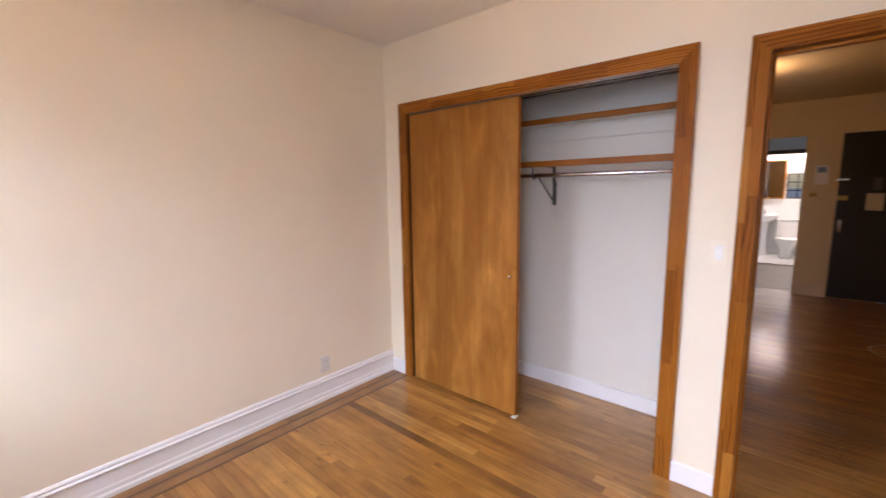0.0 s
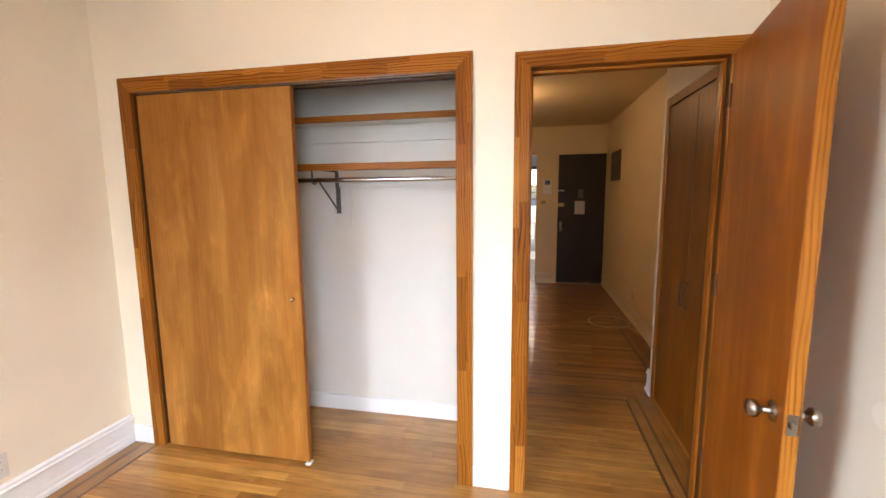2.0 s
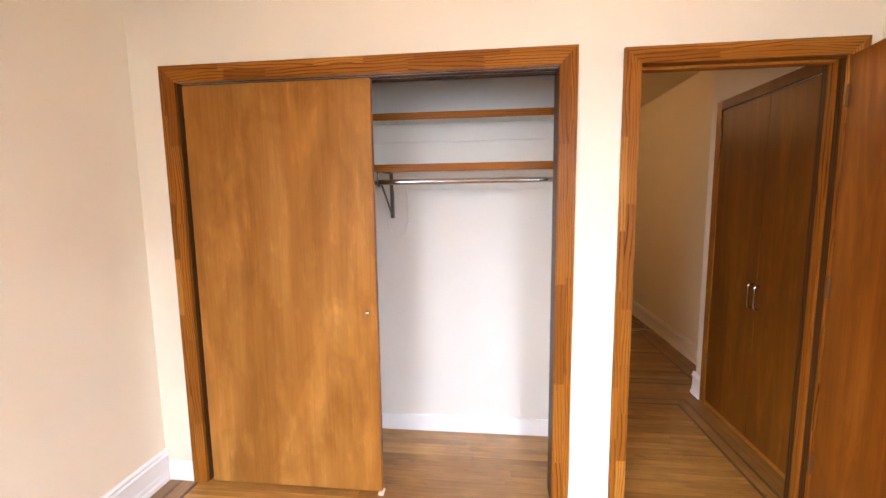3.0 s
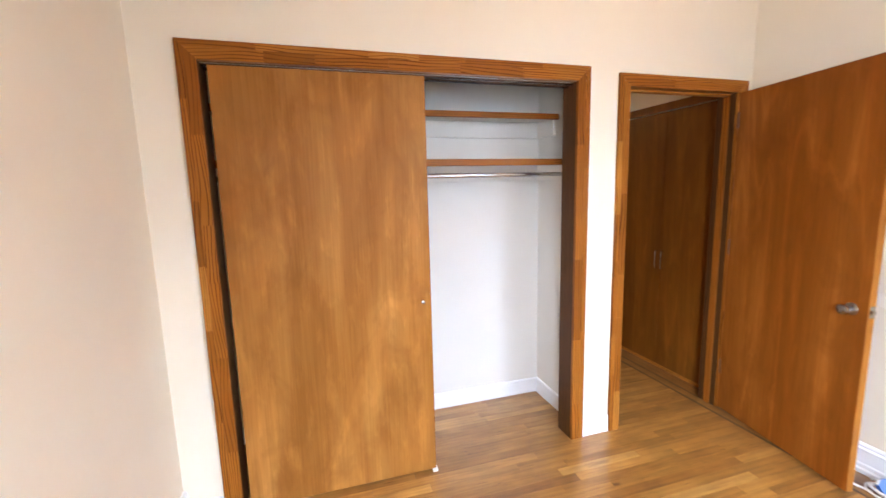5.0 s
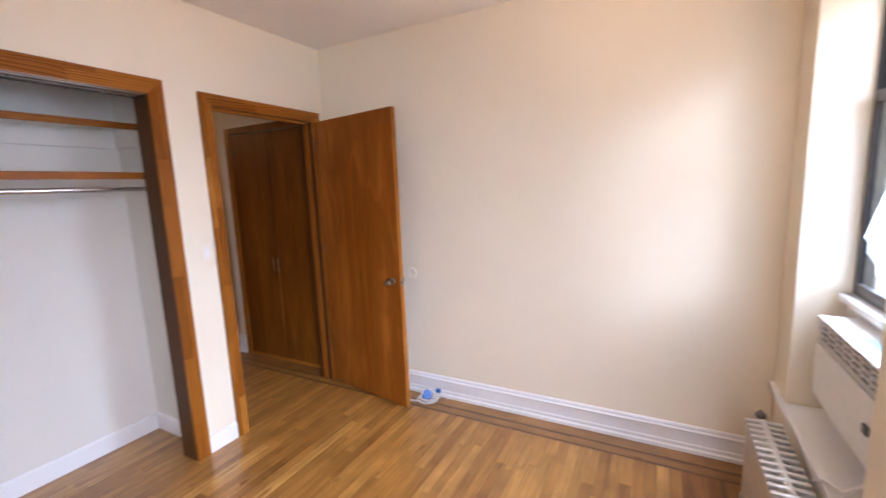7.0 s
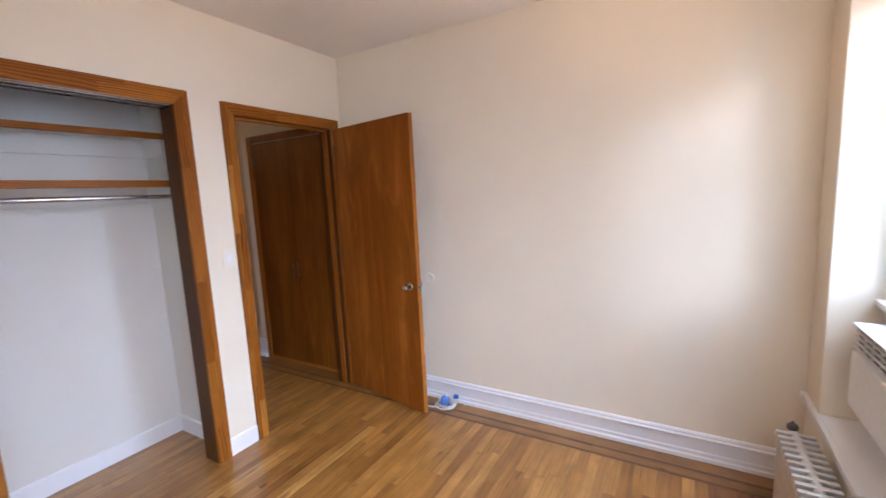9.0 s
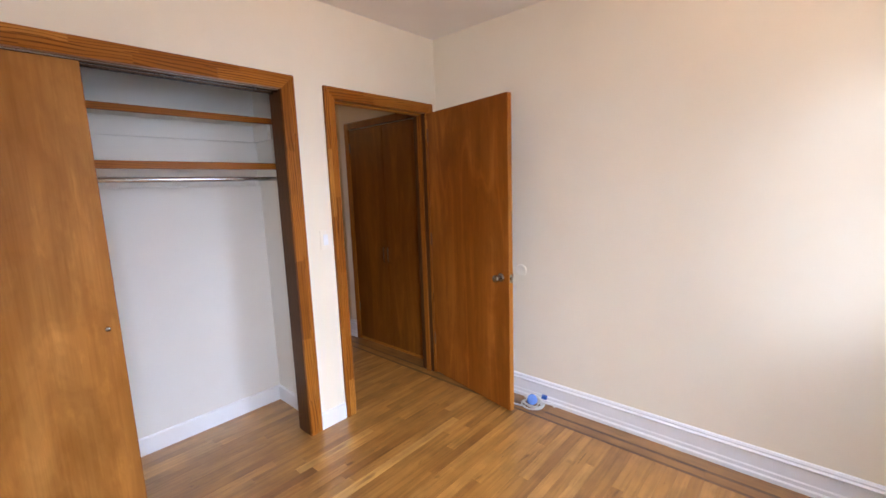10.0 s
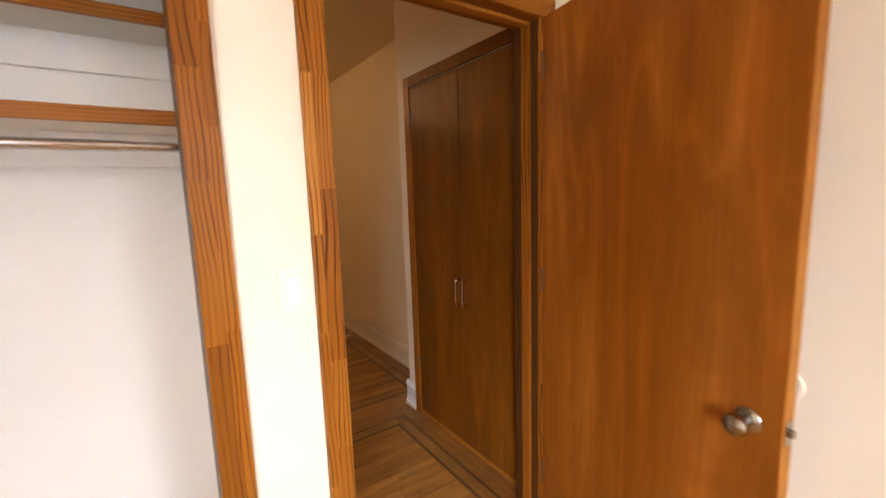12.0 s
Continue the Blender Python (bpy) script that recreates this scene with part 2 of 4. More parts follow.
OUTLET = plain("outlet_plate_plastic", (0.70, 0.66, 0.60), 0.35, 0.0, 0.05)
PLATE = plain("ivory_plate_plastic", (0.88, 0.79, 0.64), 0.35, 0.0, 0.03)
BUMPER = plain("bumper_cream_plastic", (0.87, 0.79, 0.65), 0.4, 0.0, 0.03)
RADIATOR = plain("radiator_silver_paint", (0.70, 0.68, 0.65), 0.38, 0.75, 0.10)
APPLIANCE = plain("appliance_white", (0.78, 0.78, 0.76), 0.4, 0.0, 0.06)
HINGE_BROWN = plain("brown_painted_hinge", (0.16, 0.055, 0.014), 0.4, 0.2)
GRILLE = plain("grille_gap_shade", (0.10, 0.10, 0.10), 0.5)
SLOT = plain("dark_slot", (0.03, 0.03, 0.03), 0.6)
BLUE = plain("blue_plastic", (0.015, 0.12, 0.42), 0.35, 0.0, 0.2)
SASH = plain("black_sash_metal", (0.025, 0.022, 0.02), 0.35, 0.2)
SASHGREY = plain("grey_rail_metal", (0.10, 0.09, 0.085), 0.35, 0.3)
CABLE = plain("white_cable", (0.74, 0.72, 0.68), 0.5, 0.0, 0.1)
ENTRY = paint("entry_door_black_brown", (0.026, 0.019, 0.014), 0.5, 0.25, 0.2, 60)
DARKFRAME = paint("dark_door_frame", (0.06, 0.04, 0.028), 0.45, 0.2, 0.2, 60)
PAPER = plain("paper_sheet", (0.62, 0.58, 0.50), 0.7, 0.0, 0.08)
BRASS = plain("aged_brass", (0.50, 0.33, 0.12), 0.35, 0.9)
PORCELAIN = plain("porcelain", (0.86, 0.86, 0.85), 0.12, 0.0, 0.03)
TILE = plain("white_tile", (0.82, 0.82, 0.80), 0.18, 0.0, 0.05)
GREYTILE = plain("grey_vinyl_tile", (0.26, 0.25, 0.22), 0.35, 0.0, 0.25, 8)
VENTGREY = plain("vent_dark_grille", (0.10, 0.085, 0.06), 0.5, 0.3)
SCREENBLUE = plain("lcd_blue_grey", (0.08, 0.12, 0.20), 0.2)
MIRROR, _n, _l, _b = material("mirror_silver", 0.02, 1.0)
_b.inputs["Base Color"].default_value = (0.9, 0.9, 0.9, 1)
GLASS, _n, _l, _b = material("window_glass_sky_tint", 0.03)
# blue tint puts the pale blue daylight outside into the glass colour
_b.inputs["Base Color"].default_value = (0.74, 0.90, 1.0, 1)
_b.inputs["Transmission Weight"].default_value = 1.0
_b.inputs["IOR"].default_value = 1.45
BULB, _n, _l, _b = material("lit_glass_shade", 0.4)
_b.inputs["Base Color"].default_value = (0.9, 0.8, 0.6, 1)
_b.inputs["Emission Color"].default_value = (1.0, 0.66, 0.30, 1)
_b.inputs["Emission Strength"].default_value = 1.6
COURT = paint("court_brick_pale", (0.45, 0.40, 0.36), 0.8, 0.25, 0.5, 30)
GROUNDM = paint("court_concrete", (0.50, 0.50, 0.48), 0.85, 0.25, 0.5, 30)


# ---- mesh helpers ----
def box(bm, x0, x1, y0, y1, z0, z1, bevel=0.0):
    res = bmesh.ops.create_cube(bm, size=1.0)
    vs = res["verts"]
    for v in vs:
        v.co = Vector((x0 + (v.co.x + 0.5) * (x1 - x0), y0 + (v.co.y + 0.5) * (y1 - y0), z0 + (v.co.z + 0.5) * (z1 - z0)))
    if bevel > 0:
        es = list({e for v in vs for e in v.link_edges})
        bmesh.ops.bevel(bm, geom=es, offset=bevel, segments=2, affect="EDGES", profile=0.6)
    return bm


def boxed(x0, x1, y0, y1, z0, z1, bevel=0.0):
    return box(bmesh.new(), x0, x1, y0, y1, z0, z1, bevel)


def lathe(bm, profile, m=Matrix.Identity(4), seg=24):
    """Turns (radius, height) pairs about z, then moves by m."""
    rings = []
    for r, z in profile:
        rings.append([bm.verts.new(m @ Vector((max(r, 1e-4) * math.cos(2 * math.pi * i / seg), max(r, 1e-4) * math.sin(2 * math.pi * i / seg), z))) for i in range(seg)])
    for a, b in zip(rings, rings[1:]):
        for i in range(seg):
            bm.faces.new((a[i], a[(i + 1) % seg], b[(i + 1) % seg], b[i]))
    bm.faces.new(list(reversed(rings[0])))
    bm.faces.new(rings[-1])
    return bm


def tube(bm, pts, r, seg=8):
    """A round tube along points."""
    pts = [Vector(p) for p in pts]
    rings = []
    up = Vector((0.31, 0.17, 0.93)).normalized()
    for i, p in enumerate(pts):
        d = (pts[min(i + 1, len(pts) - 1)] - pts[max(i - 1, 0)]).normalized()
        a = d.cross(up)
        if a.length < 0.05:
            a = d.cross(Vector((1, 0, 0)))
        a.normalize()
        c = d.cross(a)
        rings.append([bm.verts.new(p + r * (math.cos(2 * math.pi * k / seg) * a + math.sin(2 * math.pi * k / seg) * c)) for k in range(seg)])
    for a, b in zip(rings, rings[1:]):
        for k in range(seg):
            bm.faces.new((a[k], a[(k + 1) % seg], b[(k + 1) % seg], b[k]))
    bm.faces.new(list(reversed(rings[0])))
    bm.faces.new(rings[-1])
    return bm


def extrude_profile(bm, profile, a, b, side):
    """A moulding: (depth, height) profile run from a to b on the floor plan; depth goes towards side."""
    a, b, side = Vector((*a, 0)), Vector((*b, 0)), Vector((*side, 0))
    ra = [bm.verts.new(a + side * d + Vector((0, 0, h))) for d, h in profile]
    rb = [bm.verts.new(b + side * d + Vector((0, 0, h))) for d, h in profile]
    k = len(profile)
    for i in range(k):
        bm.faces.new((ra[i], ra[(i + 1) % k], rb[(i + 1) % k], rb[i]))
    bm.faces.new(ra)
    bm.faces.new(list(reversed(rb)))
    bmesh.ops.recalc_face_normals(bm, faces=bm.faces)
    return bm


def mesh_of(name, bm, mat, smooth=False):
    bmesh.ops.recalc_face_normals(bm, faces=bm.faces)
    me = bpy.data.meshes.new(name)
    bm.to_mesh(me)
    bm.free()
    me.materials.append(mat)
    if smooth:
        me.shade_smooth()
        me.set_sharp_from_angle(angle=radians(40))
    return me


def part(name, bm, mat, parent, label="", smooth=False):
    """One mesh under a thing or a part; the mesh is given in the world, the parent stands at its own place."""
    ob = new(name, mesh_of(name, bm, mat, smooth))
    ob.parent = parent
    top = parent
    off = Vector(parent.location)
    while top.parent:
        top = top.parent
        off += Vector(top.location)
    ob.data.transform(Matrix.Translation(-off))
    if label:
        tagged(ob, label)
    return ob


def thing(name, at, label, category, group="", kind=""):
    ob = new(name)
    ob.empty_display_size = 0.1
    ob.location = at
    return tagged(ob, label, category, group, kind)


def solid(name, bm, mat, label, category="", kind="structure", smooth=False):
    """A top-level mesh given in the world."""
    ob = new(name, mesh_of(name, bm, mat, smooth))
    return tagged(ob, label, category or name.split("_")[0], "", kind)


def holed(x0, x1, z0, z1, holes):
    """Cells of a wall elevation that lie outside all holes."""
    xs = sorted({x0, x1, *[h[0] for h in holes], *[h[1] for h in holes]})
    zs = sorted({z0, z1, *[h[2] for h in holes], *[h[3] for h in holes]})
    for a, b in zip(xs, xs[1:]):
        for c, d in zip(zs, zs[1:]):
            if not any(h[0] <= a and b <= h[1] and h[2] <= c and d <= h[3] for h in holes):
                yield a, b, c, d


def wall_x(name, x0, x1, y0, y1, z1, holes, mat, label):
    bm = bmesh.new()
    for a, b, c, d in holed(x0, x1, 0.0, z1, holes):
        box(bm, a, b, y0, y1, c, d)
    bmesh.ops.remove_doubles(bm, verts=bm.verts, dist=1e-5)
    return solid(name, bm, mat, label, "wall")


# ---- the plan ----
WEST, EAST, SOUTH, NORTH, TOP = -2.54, 0.75, -0.44, 2.44, 2.58
WALL_T = 0.12
CL, CR, CH = -2.295, -0.503, 2.054        # closet opening
DL, DR, DH = -0.166, 0.628, 2.040         # doorway
CB = 3.04                                 # closet back
HALL_E, FAR = 1.045, 7.61
WIN = [(-0.29, 0.52), (-2.31, -1.50)]
SILL, HEAD = 0.465, 2.27

wall_x("wall_north", WEST, EAST, NORTH, NORTH + WALL_T, TOP, [(CL - 0.02, CR + 0.02, 0, CH + 0.02), (DL - 0.02, DR + 0.02, 0, DH + 0.02)], WALL,
       "cream painted wall with closet and door openings")
wall_x("wall_south", WEST, EAST, SOUTH - 0.30, SOUTH, TOP, [(a, b, SILL, HEAD) for a, b in WIN], WALL, "cream painted outer wall with two deep window recesses")
solid("wall_west", boxed(WEST - 0.12, WEST, SOUTH - 0.30, 3.15, 0, TOP), WALL, "plain cream painted bedroom side wall", "wall")
solid("wall_east", boxed(EAST, EAST + 0.12, SOUTH - 0.30, NORTH + WALL_T, 0, TOP), WALL, "plain cream painted wall behind the open door", "wall")
solid("ceiling", boxed(WEST - 0.12, EAST + 0.12, SOUTH - 0.30, NORTH + WALL_T, TOP, TOP + 0.1), CEIL, "white painted plaster ceiling", "ceiling")
solid("subfloor", boxed(-3.2, 1.3, SOUTH - 0.30, 7.75, -0.12, -0.006), SUBFLOOR, "dark base under the oak strips", "floor")
# closet inside
solid("wall_closet_back", boxed(WEST, -0.28, CB, CB + 0.09, 0, TOP), CLOSET, "white painted closet back wall", "wall")
solid("wall_closet_side", boxed(-0.385, -0.28, NORTH + WALL_T, CB, 0, TOP), CLOSET, "white painted partition between closet and hall", "wall")
solid("ceiling_closet", boxed(WEST, -0.28, NORTH + WALL_T, CB + 0.09, TOP, TOP + 0.1), CEIL, "white closet ceiling", "ceiling")
# hall and living space
bm = bmesh.new()
for a, b, c, d in holed(2.50, 3.71, 0, TOP, [(2.585, 3.556, 0, 2.052)]):
    box(bm, 0.749, 1.165, a, b, c, d)
# bedroom light falling on this wall is put in by using the paler WALL
solid("wall_hall_closet", bm, WALL, "cream painted wall round the built-in hall closet", "wall")
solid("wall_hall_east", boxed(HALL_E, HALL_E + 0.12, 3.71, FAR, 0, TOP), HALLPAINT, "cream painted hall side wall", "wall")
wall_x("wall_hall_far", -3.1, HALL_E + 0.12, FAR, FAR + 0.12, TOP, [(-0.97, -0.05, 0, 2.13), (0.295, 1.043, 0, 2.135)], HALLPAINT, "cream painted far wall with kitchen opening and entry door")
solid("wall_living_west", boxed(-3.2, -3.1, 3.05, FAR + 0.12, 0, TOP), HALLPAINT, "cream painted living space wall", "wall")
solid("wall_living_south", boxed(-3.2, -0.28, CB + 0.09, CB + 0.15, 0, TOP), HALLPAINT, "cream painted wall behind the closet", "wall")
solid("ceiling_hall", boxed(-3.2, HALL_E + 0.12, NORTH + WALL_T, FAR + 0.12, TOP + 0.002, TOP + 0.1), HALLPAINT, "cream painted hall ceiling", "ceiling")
# kitchen and bathroom
solid("floor_kitchen", boxed(-1.5, 0.7, 7.70, 10.2, -0.05, -0.001), GREYTILE, "grey vinyl kitchen floor", "floor")
wall_x("wall_kitchen_far", -1.5, 0.7, 10.11, 10.2, TOP, [(-0.70, 0.08, 0, 2.06)], KITCHEN_BLUISH, "kitchen wall coloured blue-grey for bluish window light")
solid("wall_kitchen_west", boxed(-1.6, -1.5, 7.73, 12.0, 0, TOP), KITCHEN_BLUISH, "kitchen side wall coloured blue-grey for bluish window light", "wall")
solid("wall_kitchen_east", boxed(0.7, 0.8, 7.73, 12.0, 0, TOP), KITCHEN_BLUISH, "kitchen end wall coloured blue-grey for bluish window light", "wall")
solid("ceiling_kitchen", boxed(-1.6, 0.8, 7.73, 12.0, TOP, TOP + 0.1), CEIL, "white kitchen ceiling", "ceiling")
wall_x("wall_bathroom_back", -1.5, 0.7, 11.62, 11.72, TOP, [(-0.32, 0.05, 1.20, 1.72)], TILE, "white tiled bathroom wall with a small window")
floor_bath = solid("floor_bathroom", boxed(-1.5, 0.7, 10.2, 11.62, -0.05, 0.0), TILE, "white tiled bathroom floor", "floor")

# ---- baseboards ----
BASE = [(0, 0), (0.024, 0), (0.024, 0.022), (0.016, 0.030), (0.016, 0.050), (0.012, 0.058), (0.012, 0.128), (0.020, 0.134), (0.022, 0.142), (0.012, 0.150), (0.014, 0.160), (0.008, 0.170), (0, 0.172)]


def baseboard(a, b, side, label="white gloss moulded baseboard along the wall", mat=GLOSS, tall=1.0):
    return solid("baseboard", extrude_profile(bmesh.new(), [(d, tall * h) for d, h in BASE], a, b, side), mat, label, "baseboard")


baseboard((WEST, SOUTH), (WEST, NORTH), (1, 0))
baseboard((EAST, SOUTH), (EAST, NORTH), (-1, 0), tall=0.91)
baseboard((WEST + 0.024, SOUTH), (EAST - 0.024, SOUTH), (0, 1))
FLAT = [(0, 0), (0.014, 0), (0.014, 0.098), (0.010, 0.104), (0, 0.106)]
for a, b in ((WEST + 0.024, -2.376), (-0.424, -0.240)):
    solid("baseboard", extrude_profile(bmesh.new(), FLAT, (a, NORTH), (b, NORTH), (0, -1)), GLOSS, "plain white baseboard between the casings", "baseboard")
solid("baseboard_closet", extrude_profile(bmesh.new(), FLAT, (WEST, CB), (-0.385, CB), (0, -1)), GLOSS, "plain white baseboard inside the closet", "baseboard")
solid("baseboard_closet", extrude_profile(bmesh.new(), FLAT, (-0.385, CB - 0.014), (-0.385, NORTH + WALL_T), (-1, 0)), GLOSS, "plain white baseboard inside the closet", "baseboard")
baseboard((-0.28, NORTH + WALL_T), (-0.28, 3.19), (1, 0))
baseboard((0.749, 3.613), (0.749, 3.734), (-1, 0))
baseboard((0.749, 3.71), (HALL_E, 3.71), (0, 1))
HALL_BASE = "cream gloss moulded baseboard along the hall wall, shade in its colour"
baseboard((HALL_E, 3.734), (HALL_E, FAR), (-1, 0), HALL_BASE, HALLGLOSS_SHADED)
baseboard((-0.05, FAR), (0.27, FAR), (0, -1), HALL_BASE, HALLGLOSS_SHADED)

# ---- casings of short pine blocks ----
rng = random.Random(11)


def prism(outline, y0, y1, bevel):
    """A four-sided outline in (x, z), given depth along y and softened edges."""
    bm = bmesh.new()
    front = [bm.verts.new((x, y0, z)) for x, z in outline]
    back = [bm.verts.new((x, y1, z)) for x, z in outline]
    bm.faces.new(front)
    bm.faces.new(list(reversed(back)))
    for i in range(4):
        bm.faces.new((front[(i + 1) % 4], front[i], back[i], back[(i + 1) % 4]))
    bmesh.ops.bevel(bm, geom=list(bm.edges), offset=bevel, segments=1, affect="EDGES")
    return bm


def casing(name, label, x0, x1, top, w, front, wall_face):
    """Flat mitred casing round an opening: two legs and a head, each of two strips glued up from short pine blocks."""
    th = thing(name, ((x0 + x1) / 2, front, 0), label, "door casing", "", "structure")

    def blocks(a0, a1):
        p = a0
        while p < a1 - 1e-4:
            q = min(p + rng.uniform(0.20, 0.48), a1)
            if a1 - q < 0.09:
                q = a1
            yield p, q, p == a0, q == a1
            p = q
    split = w * 0.62
    for u0, u1 in ((0.0, split), (split, w)):
        for sign, edge in ((-1, x0), (1, x1)):
            for p, q, _, last in blocks(0.0, top):
                up0, up1 = (u0, u1) if last else (0.0, 0.0)
                shape = [(edge + sign * u0, p), (edge + sign * u1, p), (edge + sign * u1, q + up1), (edge + sign * u0, q + up0)]
                part("block", prism(shape, front - rng.uniform(0, 0.0006), wall_face, 0.0009), PINE_Z, th)
        for p, q, first, last in blocks(x0, x1):
            lo0, lo1 = (u0, u1) if first else (0.0, 0.0)
            hi0, hi1 = (u0, u1) if last else (0.0, 0.0)
            shape = [(p - lo0, top + u0), (q + hi0, top + u0), (q + hi1, top + u1), (p - lo1, top + u1)]
            part("block", prism(shape, front - rng.uniform(0, 0.0006), wall_face, 0.0009), PINE_X, th)
    return th


def jamb(name, label, x0, x1, top, y0, y1, t=0.02):
    th = thing(name, ((x0 + x1) / 2, y0, 0), label, "door jamb", "", "structure")
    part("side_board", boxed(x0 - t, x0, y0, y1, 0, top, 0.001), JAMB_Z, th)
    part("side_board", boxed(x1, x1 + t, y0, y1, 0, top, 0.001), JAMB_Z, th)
    part("head_board", boxed(x0 - t, x1 + t, y0, y1, top, top + t, 0.001), PINE_X, th)
    return th


casing("trim", "orange-brown pine casing of short blocks round the closet", CL, CR, CH, 0.077, 2.420, 2.4395)
casing("trim", "orange-brown pine casing of short blocks round the doorway", DL, DR, DH, 0.070, 2.420, 2.4395)
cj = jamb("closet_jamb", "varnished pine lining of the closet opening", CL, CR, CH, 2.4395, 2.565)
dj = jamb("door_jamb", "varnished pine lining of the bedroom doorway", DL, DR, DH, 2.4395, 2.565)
part("door_stop", boxed(DL, DL + 0.012, 2.475, 2.515, 0, DH, 0.001), PINE_Z, dj)
part("door_stop", boxed(DR - 0.012, DR, 2.475, 2.515, 0, DH, 0.001), PINE_Z, dj)
part("door_stop", boxed(DL + 0.012, DR - 0.012, 2.475, 2.515, DH - 0.012, DH, 0.001), PINE_X, dj)
part("strike_plate", boxed(DL, DL + 0.002, 2.445, 2.470, 0.87, 0.93), NICKEL, dj, "nickel strike plate")

# ---- closet ----
sl = thing("sliding_closet_door", (-1.80, 2.44, 0), "honey birch plywood sliding door covering half of the closet", "closet door")
part("panel", boxed(-2.262, -1.345, 2.428, 2.462, 0.012, 2.037, 0.0015), BIRCH, sl)
part("edge_band", boxed(-1.3452, -1.3425, 2.429, 2.461, 0.014, 2.035), PINE_Z, sl, "darker pine edge strip")
k = part("finger_knob", lathe(bmesh.new(), [(0.008, 0), (0.008, 0.006), (0.011, 0.012), (0.010, 0.018), (0.004, 0.021)], pose(-1.387, 2.428, 0.945, 90), 16), NICKEL, sl, "small round nickel knob", True)
tr = thing("sliding_track", (-1.4, 2.5, 2.04), "thin metal double track under the closet head", "door track")
part("rail", boxed(CL, CR, 2.4425, 2.4465, 2.046, 2.0535), NICKEL, tr)
part("rail", boxed(CL, CR, 2.470, 2.474, 2.040, 2.054), NICKEL, tr)
part("rail", boxed(CL, CR, 2.516, 2.520, 2.036, 2.054), NICKEL, tr)
gd = solid("floor_guide", boxed(-1.362, -1.334, 2.412, 2.455, 0.0, 0.0105, 0.002), PLASTIC, "small white plastic guide under the sliding door", "door guide", "")

for z0, z1, front, tone in ((1.633, 1.671, 2.68, "lower"), (1.917, 1.952, 2.785, "upper")):
    sh = thing("closet_shelf", (-1.4, 2.85, z1), f"white {tone} closet shelf with a reddish wood nosing", "shelf", "closet shelves")
    part("board", boxed(WEST, -0.385, front + 0.02, CB, z1 - 0.02, z1 - 0.001), CLOSET, sh)
    part("nosing", boxed(WEST, -0.385, front, front + 0.0195, z0, z1, 0.003), PINE_X, sh, "varnished reddish wood front edge")
    part("back_cleat", boxed(WEST, -0.405, CB - 0.02, CB, z1 - 0.125, z1 - 0.0205, 0.002), CLOSET, sh)
    part("side_cleat", boxed(-0.405, -0.385, front + 0.04, CB, z1 - 0.125, z1 - 0.0205, 0.002), CLOSET, sh)
rod = thing("closet_rod", (-1.4, 2.72, 1.58), "chrome telescoping hanging rod under the lower shelf", "closet rod")
part("inner_tube", tube(bmesh.new(), [(-1.15, 2.72, 1.58), (-0.386, 2.72, 1.58)], 0.0125, 16), CHROME, rod, "", True)
part("outer_tube", tube(bmesh.new(), [(WEST, 2.72, 1.58), (-0.62, 2.72, 1.58)], 0.0145, 16), CHROME, rod, "", True)
part("end_socket", lathe(bmesh.new(), [(0.028, 0), (0.028, 0.006), (0.020, 0.012)], pose(-0.385, 2.72, 1.58, 0, -90), 16), NICKEL, rod, "", True)
br = thing("shelf_bracket", (-1.392, CB, 1.38), "dark steel shelf and rod bracket on the closet wall", "bracket")
part("wall_leg", boxed(-1.402, -1.382, CB - 0.028, CB - 0.0205 + 0.0205, 1.375, 1.560, 0.002), STEEL_DARK, br)
part("top_arm", boxed(-1.402, -1.382, 2.71, CB - 0.03, 1.640, 1.6495, 0.002), STEEL_DARK, br)
part("upper_leg", boxed(-1.402, -1.382, CB - 0.034, CB - 0.0205, 1.540, 1.640, 0.002), STEEL_DARK, br)
part("brace", tube(bmesh.new(), [(-1.392, CB - 0.03, 1.40), (-1.392, 2.76, 1.585)], 0.006, 8), STEEL_DARK, br)
part("rod_hook", tube(bmesh.new(), [(-1.392, 2.745 - 0.026 * math.cos(a) - 0.024, 1.58 - 0.022 * math.sin(a) + (0.072 if i in (0,) else 0)) for i, a in enumerate([math.pi * j / 8 for j in range(9)])], 0.005, 8), STEEL_DARK, br)
pts = [(-1.43, CB - 0.035, 1.50), (-1.425, CB - 0.02, 1.42), (-1.42, CB - 0.012, 1.33), (-1.395, CB - 0.010, 1.275), (-1.355, CB - 0.010, 1.262), (-1.318, CB - 0.010, 1.285), (-1.30, CB - 0.012, 1.36), (-1.297, CB - 0.016, 1.46), (-1.30, CB - 0.03, 1.55)]
solid("cord_loop", tube(bmesh.new(), pts, 0.004, 6), CABLE, "thin white cord hanging in a loop from the closet bracket", "cord", "", True)

# ---- bedroom door, open ----
HINGE = Vector((0.628, 2.418, 0))
WAY = (Vector((0.478, 1.617, 0)) - HINGE)
DOOR_W = WAY.length
DOOR_TURN = Matrix.Translation(HINGE) @ Matrix.Rotation(math.atan2(WAY.y, WAY.x), 4, "Z")


def turned(bm, m):
    bm.transform(m)
    return bm


door = thing("door_1", HINGE, "open flush bedroom door in red-brown lauan plywood", "door", "", "structure")
# local x runs along the leaf from the hinge, local y across its thickness (towards the wall is positive)
leaf = part("leaf", turned(boxed(0.003, DOOR_W, 0.0, 0.036, 0.012, 2.035, 0.0012), DOOR_TURN), LAUAN, door)
part("edge_band", turned(boxed(DOOR_W, DOOR_W + 0.003, 0.001, 0.035, 0.013, 2.034), DOOR_TURN), PINE_Z, door, "paler orange wood edge")
